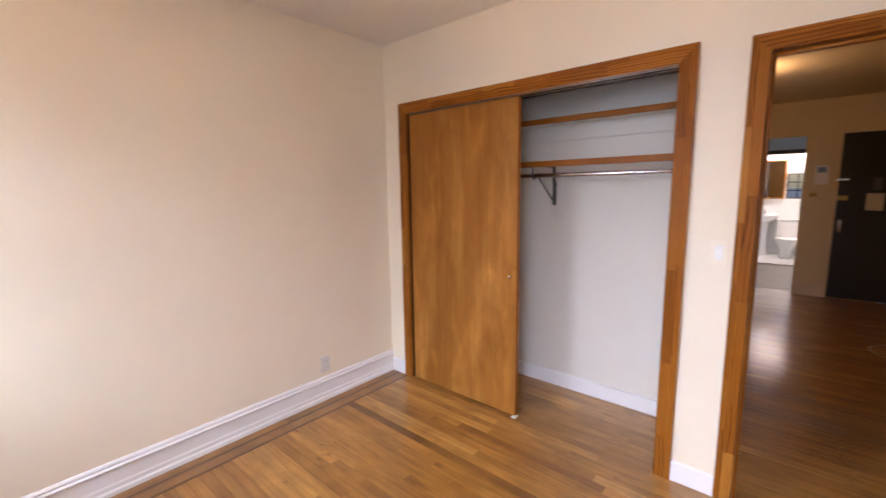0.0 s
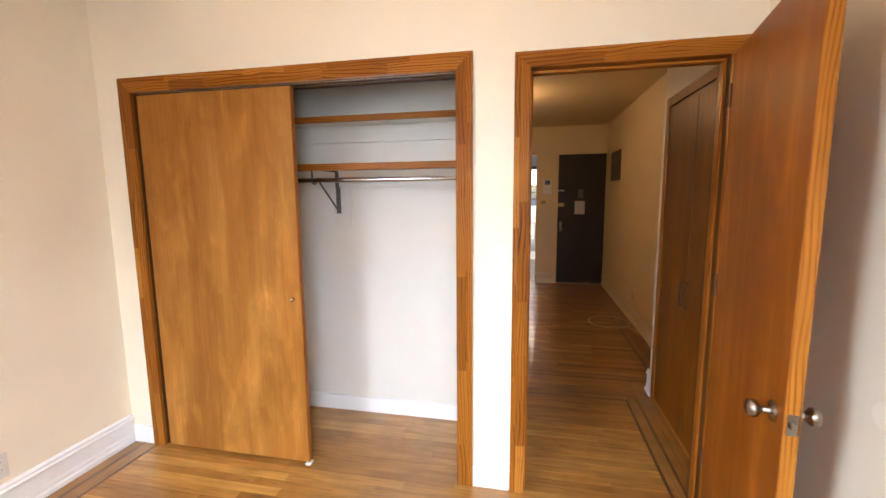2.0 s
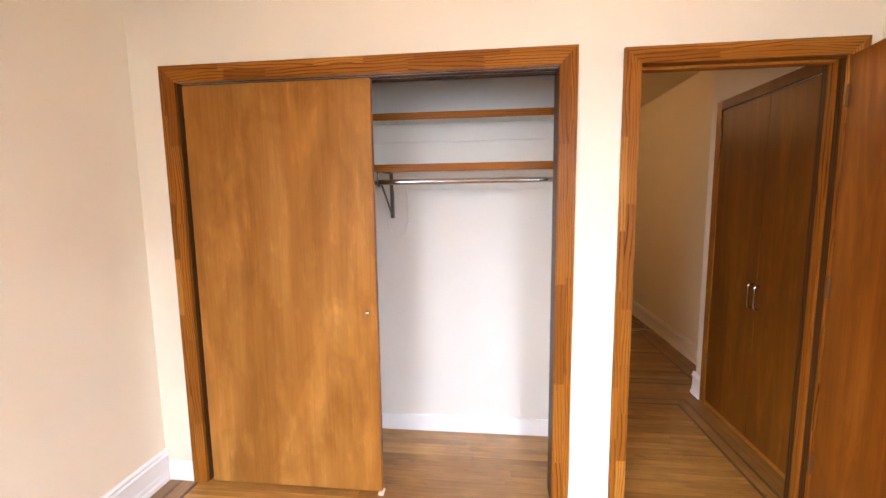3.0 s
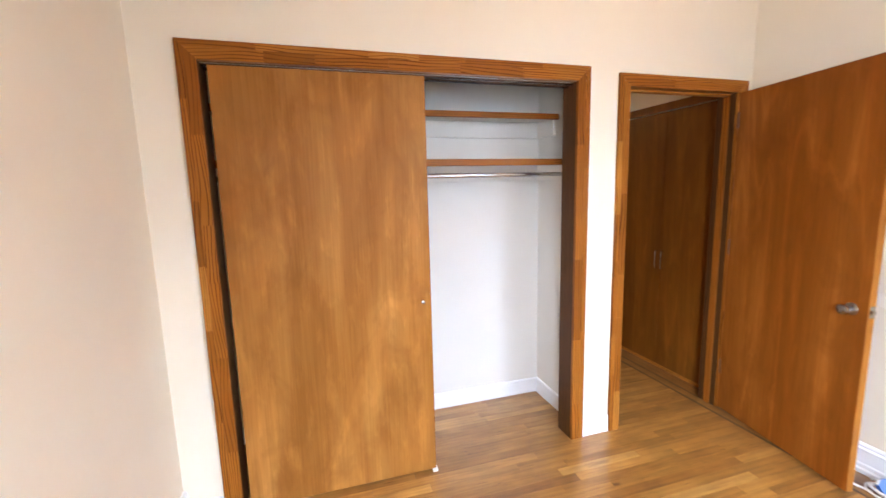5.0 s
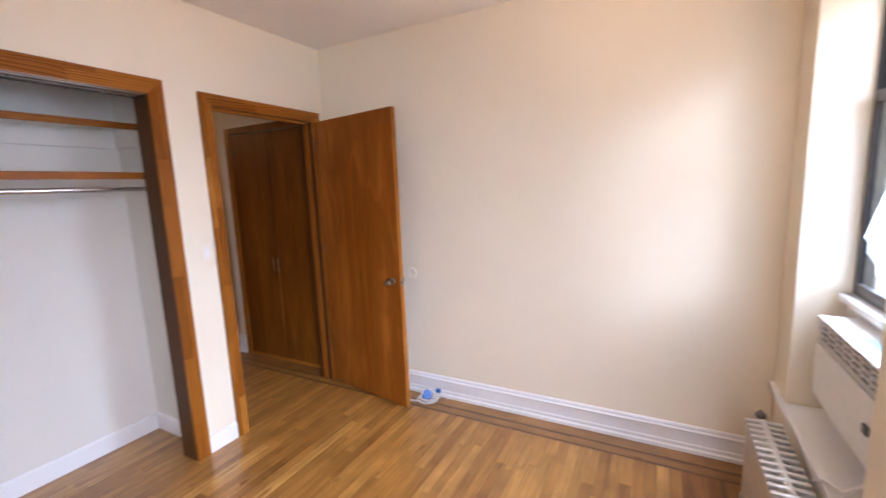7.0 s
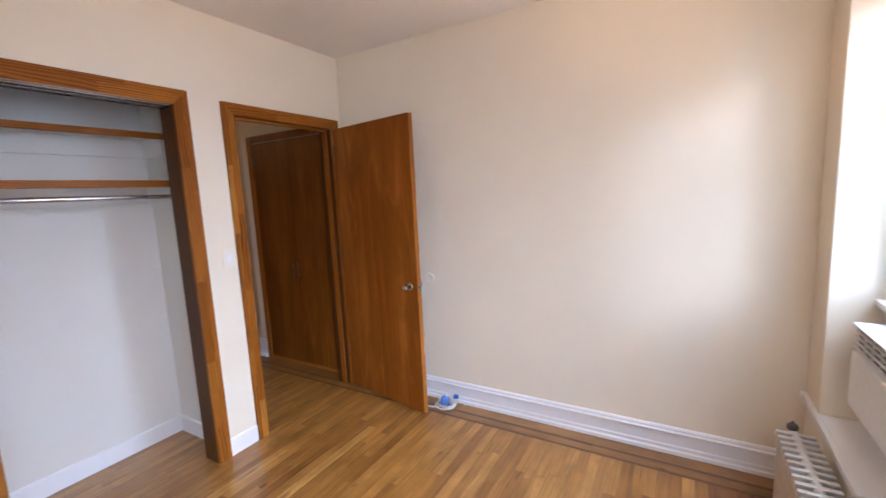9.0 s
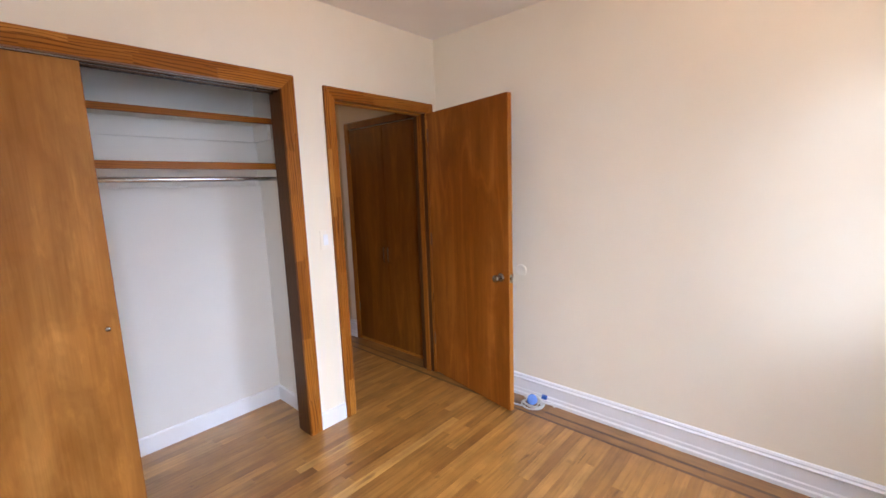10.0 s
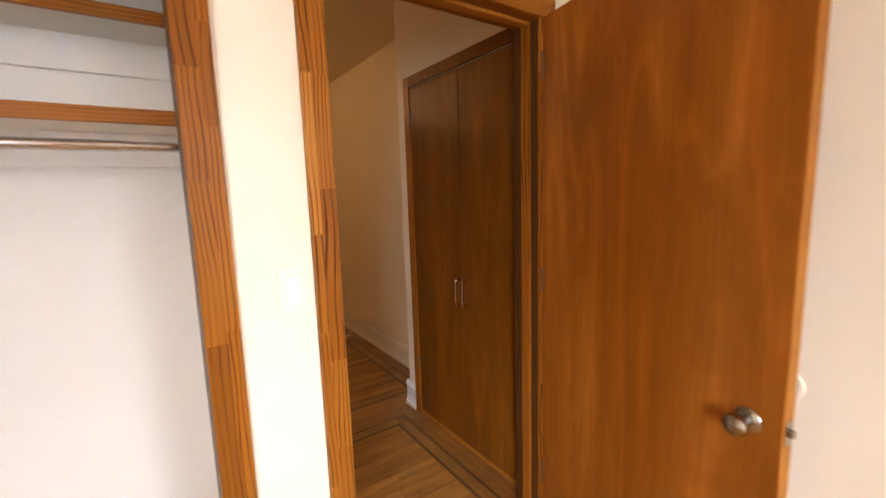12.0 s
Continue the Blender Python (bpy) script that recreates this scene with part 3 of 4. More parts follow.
KNOB = [(0.88 * r, 0.90 * h) for r, h in [(0.033, 0), (0.033, 0.004), (0.028, 0.009), (0.013, 0.012), (0.011, 0.030), (0.016, 0.036), (0.026, 0.044), (0.029, 0.054), (0.026, 0.064), (0.016, 0.070), (0.002, 0.071)]]
for side, nm in ((1, "knob"), (-1, "knob")):
    yy = 0.036 if side > 0 else 0.0
    part(nm, turned(lathe(bmesh.new(), KNOB, pose(DOOR_W - 0.066, yy, 0.905, -90 * side), 28), DOOR_TURN), NICKEL, door, "round satin nickel knob", True)
part("latch_plate", turned(boxed(DOOR_W + 0.003, DOOR_W + 0.005, 0.006, 0.030, 0.877, 0.933, 0.0005), DOOR_TURN), NICKEL, door, "nickel latch plate")
part("latch_bolt", turned(boxed(DOOR_W + 0.005, DOOR_W + 0.015, 0.011, 0.025, 0.897, 0.913, 0.002), DOOR_TURN), NICKEL, door, "nickel latch bolt")
for hz in (0.25, 1.05, 1.83):
    part("hinge", lathe(bmesh.new(), [(0.0065, 0), (0.0065, 0.09), (0.003, 0.094)], Matrix.Translation((0.622, 2.411, hz)), 12), HINGE_BROWN, door, "brown painted hinge", True)

# ---- wall fittings of the bedroom ----
st = solid("door_bumper", lathe(bmesh.new(), [(0.040, 0), (0.040, 0.007), (0.037, 0.010), (0.033, 0.0105), (0.031, 0.0095), (0.002, 0.0095)], pose(EAST, 1.688, 0.910, 0, -90), 28), BUMPER, "white round plastic door bumper on the wall", "door bumper", "", True)


def plate(name, label, category, m, socket):
    """A wall plate in its own x (across) and z (up), facing -y."""
    th = thing(name, m.translation, label, category)
    PLATE_M = OUTLET if socket else PLATE
    part("plate", turned(boxed(-0.036, 0.036, -0.006, 0, -0.059, 0.059, 0.002), m), PLATE_M, th)
    if socket:
        for z in (-0.020, 0.020):
            part("socket", turned(lathe(bmesh.new(), [(0.0165, 0), (0.0165, 0.002), (0.0155, 0.003)], pose(0, -0.006, z, 90), 20), m), OUTLET, th)
            for x in (-0.006, 0.006):
                part("slot", turned(boxed(x - 0.001, x + 0.001, -0.0094, -0.0088, z - 0.002, z + 0.006), m), SLOT, th, "dark socket slot")
    else:
        part("rocker", turned(boxed(-0.0165, 0.0165, -0.010, -0.006, -0.033, 0.033, 0.002), m), PLASTIC, th, "white rocker")
    for z in ((0.0,) if socket else (-0.048, 0.048)):
        part("screw", turned(lathe(bmesh.new(), [(0.003, 0), (0.003, 0.0012)], pose(0, -0.006, z, 90), 10), m), PLASTIC, th, "tiny screw head")
    return th


plate("light_switch", "white rocker light switch beside the doorway", "light switch", pose(-0.293, NORTH, 1.198), False)
plate("wall_outlet", "white double wall outlet above the baseboard", "wall outlet", pose(WEST, 1.788, 0.262, 0, 0, 90), True)
plate("wall_outlet", "white double wall outlet behind the open door", "wall outlet", pose(EAST, 1.79, 0.262, 0, 0, -90), True)

# ---- cable coil with blue plug by the door ----
coil = thing("cable_coil", (0.645, 1.535, 0), "coiled white cable with blue reel and plug on the floor", "cable coil")
loops = []
for i in range(70):
    a = i / 69 * 2 * math.pi * 3.2
    r = 0.062 + 0.010 * math.sin(a * 0.37 + 1)
    loops.append((0.640 + r * math.cos(a) * 0.8, 1.540 + r * math.sin(a) * 1.1, 0.008 + 0.009 * (i / 69) * 3 + 0.004 * math.sin(a * 1.7)))
part("cable", tube(bmesh.new(), loops, 0.0055, 8), CABLE, coil, "white round cable", True)
part("cable_tail", tube(bmesh.new(), [(0.600, 1.575, 0.010), (0.590, 1.63, 0.007), (0.585, 1.70, 0.0065), (0.60, 1.80, 0.0065), (0.64, 1.92, 0.0065), (0.69, 2.02, 0.0065)], 0.0055, 8), CABLE, coil, "white round cable", True)
part("reel", lathe(bmesh.new(), [(0.034, 0.0), (0.036, 0.004), (0.028, 0.010), (0.028, 0.018), (0.036, 0.024), (0.034, 0.028), (0.014, 0.030)], pose(0.655, 1.560, 0.036, 58, 0, -40), 24), BLUE, coil, "bright blue plastic reel", True)
ring = pose(0.640, 1.540, 0.042, 58, 0, -40)
part("cable_loop", tube(bmesh.new(), [ring @ Vector((0.046 * math.cos(i / 12 * math.pi), 0.040 * math.sin(i / 12 * math.pi), 0.006 * math.sin(i * 0.7))) for i in range(-11, 12)], 0.005, 8), CABLE, coil, "white round cable", True)
part("plug", turned(boxed(-0.013, 0.013, -0.018, 0.018, -0.012, 0.014, 0.006), pose(0.688, 1.480, 0.066, 10, 0, 20)), BLUE, coil, "bright blue plug")
part("plug_cord", tube(bmesh.new(), [(0.655, 1.49, 0.040), (0.672, 1.455, 0.036), (0.695, 1.425, 0.030), (0.700, 1.410, 0.012)], 0.005, 8), CABLE, coil, "white round cable", True)

# ---- windows ----


def window(name, x0, x1, label):
    th = thing(name, ((x0 + x1) / 2, -0.62, SILL), label, "window", "", "structure")
    y = -0.62
    FW, SW = 0.020, 0.044
    lo, hi, mid = 1.015, HEAD, 1.80
    fr = part("window_frame", boxed(x0, x0 + FW, y - 0.065, y - 0.006, lo, hi, 0.002), SASH, th, "black metal frame")
    part("frame_side", boxed(x1 - FW, x1, y - 0.065, y - 0.006, lo, hi, 0.002), SASH, th)
    part("frame_head", boxed(x0 + FW, x1 - FW, y - 0.065, y - 0.006, hi - FW, hi, 0.002), SASH, th)
    part("frame_foot", boxed(x0 + FW, x1 - FW, y - 0.065, y - 0.006, lo, lo + 0.022, 0.002), SASH, th)
    for nm, a, b, yy in (("lower_sash", lo + 0.022, mid + 0.02, y - 0.014), ("upper_sash", mid - 0.02, hi - FW, y - 0.046)):
        s = part(nm, boxed(x0 + FW, x0 + SW, yy - 0.012, yy + 0.012, a, b, 0.002), SASH, th)
        part("stile", boxed(x1 - SW, x1 - FW, yy - 0.012, yy + 0.012, a, b, 0.002), SASH, s)
        part("rail", boxed(x0 + SW, x1 - SW, yy - 0.012, yy + 0.012, b - 0.04, b, 0.002), SASHGREY, s, "grey meeting rail")
        part("rail", boxed(x0 + SW, x1 - SW, yy - 0.012, yy + 0.012, a, a + 0.03, 0.002), SASHGREY, s)
        g = part("pane", boxed(x0 + SW, x1 - SW, yy - 0.002, yy + 0.002, a + 0.03, b - 0.04), GLASS, s, "glass pane tinted blue for the daylight outside")
        g.visible_shadow = False
    part("apron", boxed(x0, x1, y - 0.08, y + 0.01, SILL + 0.02, lo - 0.001), GLOSS, th, "white panel under the sash")
    part("stool", boxed(x0, x1, y + 0.01, y + 0.04, lo - 0.03, lo - 0.001, 0.003), GLOSS, th, "narrow white inner sill")
    return th


window("window_1", *WIN[0], "black metal sash window in a deep white recess")
window("window_2", *WIN[1], "black metal sash window in a deep white recess")
solid("window_ledge", boxed(WEST + 0.01, EAST - 0.001, SOUTH + 0.0005, SOUTH + 0.022, SILL - 0.012, SILL + 0.020, 0.003), GLOSS, "long white painted ledge along the window wall", "window ledge")
for a, b in WIN:
    solid("recess_sill", boxed(a, b, -0.60, SOUTH, SILL, SILL + 0.019), GLOSS, "white painted sill inside the window recess", "window sill")

ac = thing("air_conditioner", (0.03, -0.54, 0.612), "white air conditioner mounted in the window recess", "air conditioner")
AX0, AX1, AB, AT = -0.27, 0.372, 0.612, 0.952
part("body", boxed(AX0, AX1, -0.6095, -0.500, AB, AT - 0.0105, 0.006), APPLIANCE, ac)
part("front_panel", boxed(AX0 + 0.004, AX1 - 0.004, -0.500, -0.484, AB + 0.008, AT - 0.112, 0.005), APPLIANCE, ac)
# dark panel puts the shade between the louvres into its colour
part("grille_backing", boxed(AX0 + 0.01, AX1 - 0.01, -0.500, -0.4985, AT - 0.106, AT - 0.016), GRILLE, ac, "dark panel for the shaded gap behind the louvre")
for i in range(4):
    z = AT - 0.094 + i * 0.022
    part("louvre", turned(boxed(AX0 + 0.006, AX1 - 0.006, -0.005, 0.005, -0.0022, 0.0022, 0.001), pose(0, -0.4915, z, 8)), APPLIANCE, ac)
for i in range(9):
    x = AX0 + 0.02 + i * (AX1 - AX0 - 0.04) / 8
    part("divider", boxed(x - 0.0015, x + 0.0015, -0.4985, -0.492, AT - 0.106, AT - 0.016), APPLIANCE, ac)
part("top_plate", boxed(AX0, AX1, -0.6095, -0.482, AT - 0.010, AT, 0.004), APPLIANCE, ac)
part("sticker", boxed(-0.02, 0.10, -0.560, -0.520, AT + 0.0002, AT + 0.0008), plain("sky_blue_sticker", (0.22, 0.64, 0.82), 0.5), ac, "light blue sticker")
part("control_knob", boxed(-0.16, -0.125, -0.484, -0.476, 0.725, 0.755, 0.003), STEEL_DARK, ac, "small dark control")
part("power_cord", tube(bmesh.new(), [(-0.16, -0.52, 0.615), (-0.15, -0.50, 0.56), (-0.11, -0.46, 0.497), (-0.06, -0.425, 0.494), (-0.02, -0.408, 0.46), (-0.01, -0.405, 0.40), (-0.02, -0.408, 0.25), (-0.03, -0.41, 0.18)], 0.005, 8), CABLE, ac, "white power cord", True)

# ---- radiator ----
rad = thing("radiator", (0.0, -0.345, 0), "silver painted column radiator under the window", "radiator")
RX, PITCH, SECT = 0.385, 0.0445, 17


def section(x):
    bm = bmesh.new()
    for y in (-0.385, -0.335, -0.285):
        tube(bm, [(x, y, 0.05), (x, y, 0.425)], 0.0110, 10)
    box(bm, x - 0.0115, x + 0.0115, -0.402, -0.268, 0.420, 0.452, 0.009)
    box(bm, x - 0.0115, x + 0.0115, -0.402, -0.268, 0.050, 0.085, 0.009)
    return bm


first = part("section", section(RX - 0.02), RADIATOR, rad, "", True)
for i in range(1, SECT):
    c = new("section", first.data)
    c.parent, c.location = rad, (-PITCH * i, 0, 0)
for z in (0.435, 0.068):
    part("hub", tube(bmesh.new(), [(RX, -0.335, z), (RX - PITCH * SECT, -0.335, z)], 0.017, 12), RADIATOR, rad, "", True)
for x in (RX - 0.02, RX - 0.02 - PITCH * (SECT - 1)):
    for y in (-0.385, -0.285):
        part("foot", lathe(bmesh.new(), [(0.017, 0), (0.014, 0.01), (0.011, 0.055)], Matrix.Translation((x, y, 0)), 12), RADIATOR, rad)
valve = part("vent_valve", lathe(bmesh.new(), [(0.010, 0), (0.020, 0.006), (0.022, 0.018), (0.016, 0.028), (0.006, 0.032), (0.005, 0.040)], Matrix.Translation((RX + 0.018, -0.330, 0.445)), 16), STEEL_DARK, rad, "dark round air valve", True)
part("valve_stem", tube(bmesh.new(), [(RX - 0.002, -0.335, 0.435), (RX + 0.018, -0.332, 0.440), (RX + 0.018, -0.330, 0.450)], 0.007, 8), BRASS, rad, "brass stem", True)

# ---- hall closet ----
hc = thing("hall_closet", (0.735, 3.075, 0), "built-in hall closet with two dark red-brown plywood doors", "closet")
HX = 0.749
part("casing_side", boxed(HX - 0.016, HX - 0.0005, 3.553, 3.612, 0, 2.112, 0.002), PINE_Z, hc)
part("casing_side", boxed(HX - 0.016, HX - 0.0005, 2.580, 2.587, 0, 2.115, 0.002), PINE_Z, hc)
part("casing_head", boxed(HX - 0.016, HX - 0.0005, 2.587, 3.553, 2.053, 2.112, 0.002), HALLPLY, hc)
# near-black sheet behind the leaves, painted shade for the unlit inside
part("dark_backing", boxed(HX + 0.022, HX + 0.03, 2.585, 3.567, 0, 2.052), SLOT, hc, "black sheet for the unlit inside of the closet")
for a, b, hy, y_h in ((3.0775, 3.550, 3.105, 3.545), (2.591, 3.0735, 3.046, 2.597)):
    d = part("closet_leaf", boxed(HX - 0.008, HX + 0.020, a, b, 0.030, 2.046, 0.0015), HALLPLY, hc)
    hd = bmesh.new()
    tube(hd, [(HX - 0.008, hy, 0.830), (HX - 0.030, hy, 0.832), (HX - 0.034, hy, 0.845), (HX - 0.034, hy, 0.955), (HX - 0.030, hy, 0.968), (HX - 0.008, hy, 0.970)], 0.0048, 10)
    part("handle", hd, CHROME, d, "slim chrome bar handle", True)
    for hz in (0.30, 1.84):
        part("hinge", boxed(HX - 0.013, HX - 0.008, y_h - 0.006, y_h + 0.006, hz, hz + 0.085, 0.001), STEEL_DARK, d, "dark steel hinge")
part("plinth", boxed(HX - 0.002, HX + 0.02, 2.587, 3.565, 0, 0.028), PINE_X, hc)

# ---- far end of the hall ----
en = thing("door_2", (0.67, FAR + 0.03, 0), "black-brown steel entry door, closed, with notice and locks", "door", "", "structure")
part("leaf", boxed(0.300, 1.040, FAR + 0.022, FAR + 0.06, 0.006, 2.130, 0.003), ENTRY, en)
part("frame_side", boxed(0.262, 0.300, FAR - 0.010, FAR - 0.0005, 0, 2.165, 0.002), HALLPAINT, en)
part("frame_head", boxed(0.300, 1.043, FAR - 0.010, FAR - 0.0005, 2.132, 2.165, 0.002), HALLPAINT, en)
part("notice", boxed(0.572, 0.728, FAR + 0.0195, FAR + 0.0215, 1.161, 1.374), PAPER, en, "pale paper notice")
part("viewer_plate", boxed(0.622, 0.698, FAR + 0.014, FAR + 0.022, 1.42, 1.565, 0.003), STEEL_DARK, en, "grey peephole plate")
part("lock_plate", boxed(0.330, 0.375, FAR + 0.012, FAR + 0.022, 0.87, 1.035, 0.003), NICKEL, en, "nickel lock plate")
part("lock_knob", lathe(bmesh.new(), KNOB[3:], pose(0.352, FAR + 0.020, 0.905, 90), 16), NICKEL, en, "nickel knob", True)
part("chain_guard", boxed(0.275, 0.395, FAR - 0.016, FAR + 0.021, 1.535, 1.560, 0.003), NICKEL, en, "metal door guard")
part("deadbolt", boxed(0.295, 0.400, FAR - 0.005, FAR + 0.021, 1.285, 1.345, 0.006), BRASS, en, "brass deadbolt case")
ic = thing("intercom", (0.128, FAR, 1.61), "white wall intercom with a small grey screen", "intercom")
part("case", boxed(0.058, 0.198, FAR - 0.030, FAR, 1.490, 1.738, 0.006), PLASTIC, ic)
part("screen", boxed(0.085, 0.170, FAR - 0.0325, FAR - 0.0302, 1.645, 1.715), SCREENBLUE, ic, "blue-grey screen")
solid("key_hook", boxed(0.030, 0.105, FAR - 0.012, FAR, 1.330, 1.385, 0.004), BRASS, "small brass key hook on the hall wall", "key hook", "")
vt = thing("wall_vent", (HALL_E, 6.87, 1.89), "dark slatted vent cover high on the hall wall", "wall vent")
part("frame", boxed(HALL_E - 0.014, HALL_E, 6.56, 7.18, 1.675, 2.090, 0.003), VENTGREY, vt)
for i in range(9):
    z = 1.715 + i * 0.042
    part("slat", turned(boxed(-0.010, 0.004, 6.60, 7.14, -0.003, 0.003), pose(HALL_E - 0.018, 0, z, 0, 30)), VENTGREY, vt)
plate("wall_outlet", "white double wall outlet low on the hall wall", "wall outlet", pose(HALL_E, 5.62, 0.29, 0, 0, -90), True)
pts = []
for i in range(60):
    a = i / 59 * 2 * math.pi * 1.25
    pts.append((0.77 + (0.22 + 0.012 * i / 59) * math.cos(a + 2.6), 5.45 + (0.24 - 0.02 * i / 59) * math.sin(a + 2.6), 0.0065 + 0.004 * math.sin(a * 0.9) ** 2))
pts += [(0.93, 5.30, 0.0065), (0.985, 5.22, 0.0065), (1.005, 5.05, 0.0065)]
solid("floor_cable", tube(bmesh.new(), pts, 0.0033, 8), plain("tan_cable", (0.62, 0.52, 0.38), 0.5, 0.0, 0.1), "loose loop of pale tan cable on the hall floor", "cable", "", True)
cl = thing("ceiling_lamp", (-0.484, 5.27, TOP), "small lit glass ceiling lamp in the hall", "ceiling lamp")
part("canopy", lathe(bmesh.new(), [(0.055, 0), (0.055, -0.015), (0.035, -0.03)], Matrix.Translation((-0.484, 5.27, TOP)), 24), NICKEL, cl, "", True)
sd = part("shade", lathe(bmesh.new(), [(0.035, -0.03), (0.045, -0.036), (0.052, -0.050), (0.043, -0.067), (0.02, -0.077), (0.002, -0.079)], Matrix.Translation((-0.484, 5.27, TOP)), 24), BULB, cl, "glowing glass bowl", True)

# ---- kitchen and bathroom in the distance ----
kc = thing("kitchen_base_cabinet", (-1.25, 9.5, 0), "dark kitchen base cabinet against the blue-grey wall", "kitchen cabinet")
part("body", boxed(-1.499, -1.03, 8.9, 10.1, 0.08, 0.87, 0.003), DARKFRAME, kc)
part("toe_kick", boxed(-1.499, -1.08, 8.9, 10.1, 0, 0.08), SLOT, kc)
part("drawer_front", boxed(-1.029, -1.018, 8.92, 9.48, 0.68, 0.85, 0.003), DARKFRAME, kc)
part("door", boxed(-1.029, -1.018, 8.92, 9.48, 0.10, 0.66, 0.003), DARKFRAME, kc)
part("door", boxed(-1.029, -1.018, 9.50, 10.08, 0.10, 0.85, 0.003), DARKFRAME, kc)
solid("kitchen_worktop", boxed(-1.499, -1.00, 8.9, 10.105, 0.871, 0.905, 0.004), PLASTIC, "white kitchen worktop on the base cabinet", "worktop", "")
ku = thing("kitchen_wall_cabinet", (-1.3, 9.6, 1.75), "dark kitchen wall cabinet above the worktop", "kitchen cabinet")
part("body", boxed(-1.499, -1.01, 9.1, 10.1, 1.72, 2.40, 0.003), DARKFRAME, ku)
part("door", boxed(-1.009, -0.998, 9.11, 9.59, 1.73, 2.39, 0.003), DARKFRAME, ku)
part("door", boxed(-1.009, -0.998, 9.61, 10.09, 1.73, 2.39, 0.003), DARKFRAME, ku)
bf = thing("door_frame_bathroom", (-0.31, 10.11, 0), "dark painted frame of the bathroom doorway", "door frame", "", "structure")
part("side", boxed(-0.755, -0.685, 10.085, 10.21, 0, 2.115, 0.003), DARKFRAME, bf)
part("side", boxed(0.065, 0.135, 10.085, 10.21, 0, 2.115, 0.003), DARKFRAME, bf)
part("head", boxed(-0.685, 0.065, 10.085, 10.21, 2.045, 2.115, 0.003), DARKFRAME, bf)
part("threshold", boxed(-0.685, 0.065, 10.085, 10.21, 0.0, 0.018, 0.003), TILE, bf, "white marble threshold")
mc = thing("medicine_cabinet", (-0.5, 11.6, 1.6), "wood-framed mirror cabinet above the pedestal sink", "mirror cabinet")
part("frame", boxed(-0.70, -0.335, 11.53, 11.6195, 1.195, 2.00, 0.004), BIRCH, mc)
part("mirror", boxed(-0.675, -0.36, 11.526, 11.5295, 1.22, 1.975), MIRROR, mc, "mirror glass")
bw = thing("window_3", (-0.135, 11.66, 1.2), "small bright bathroom window with dark bars", "window", "", "structure")
part("frame", boxed(-0.32, -0.295, 11.62, 11.70, 1.20, 1.72), SASH, bw)
part("frame", boxed(0.025, 0.05, 11.62, 11.70, 1.20, 1.72), SASH, bw)
for z in (1.20, 1.36, 1.53, 1.70):
    part("bar", boxed(-0.295, 0.025, 11.64, 11.66, z, z + 0.02), SASH, bw)
part("bar", boxed(-0.145, -0.125, 11.64, 11.66, 1.22, 1.70), SASH, bw)
g = part("pane", boxed(-0.295, 0.025, 11.665, 11.668, 1.20, 1.72), GLASS, bw, "glass pane tinted blue for the daylight outside")
g.visible_shadow = False
ps = thing("pedestal_sink", (-0.62, 11.35, 0), "white porcelain pedestal sink in the bathroom", "sink")
bs = lathe(bmesh.new(), [(0.06, 0.70), (0.16, 0.74), (0.24, 0.82), (0.255, 0.86), (0.235, 0.862), (0.20, 0.82), (0.10, 0.775), (0.01, 0.77)], Matrix.Translation((-0.64, 11.36, 0)), 28)
part("basin", bs, PORCELAIN, ps, "", True)
part("pedestal", lathe(bmesh.new(), [(0.13, 0), (0.12, 0.03), (0.085, 0.12), (0.075, 0.45), (0.09, 0.66), (0.11, 0.72)], Matrix.Translation((-0.64, 11.40, 0)), 24), PORCELAIN, ps, "", True)
part("tap", tube(bmesh.new(), [(-0.64, 11.56, 0.85), (-0.64, 11.56, 0.93), (-0.64, 11.52, 0.96), (-0.64, 11.45, 0.94)], 0.012, 10), CHROME, ps, "chrome tap", True)
part("backsplash", boxed(-0.86, -0.42, 11.56, 11.619, 0.80, 0.90, 0.01), PORCELAIN, ps)
to = thing("toilet", (-0.22, 11.35, 0), "white porcelain toilet with a tank", "toilet")
part("tank", boxed(-0.42, -0.02, 11.42, 11.61, 0.40, 0.74, 0.02), PORCELAIN, to)
part("tank_lid", boxed(-0.435, -0.005, 11.405, 11.615, 0.741, 0.775, 0.01), PORCELAIN, to)
bowl = lathe(bmesh.new(), [(0.11, 0.0), (0.10, 0.06), (0.09, 0.16), (0.15, 0.28), (0.19, 0.37), (0.18, 0.385), (0.13, 0.36), (0.04, 0.24), (0.01, 0.22)], Matrix.Translation((-0.22, 11.16, 0)) @ Matrix.Diagonal((0.95, 1.25, 1, 1)), 28)
part("bowl", bowl, PORCELAIN, to, "", True)
part("seat", lathe(bmesh.new(), [(0.13, 0.386), (0.195, 0.386), (0.20, 0.395), (0.19, 0.405), (0.01, 0.407)], Matrix.Translation((-0.22, 11.16, 0)) @ Matrix.Diagonal((0.95, 1.25, 1, 1)), 28), PLASTIC, to, "white seat lid", True)
bl = thing("bathroom_ceiling_lamp", (-0.35, 10.9, TOP), "round white ceiling lamp in the bathroom", "ceiling lamp")
part("base", lathe(bmesh.new(), [(0.13, 0), (0.13, -0.03), (0.12, -0.035)], Matrix.Translation((-0.35, 10.9, TOP)), 24), PLASTIC, bl, "", True)

# ---- outside ----
solid("ground", boxed(-600, 600, -600, 600, -3.3, -3.2), GROUNDM, "pale concrete courtyard ground", "ground")
cb = thing("court_building", (0, -9, -3.2), "pale brick building across the courtyard", "building")
bm = bmesh.new()
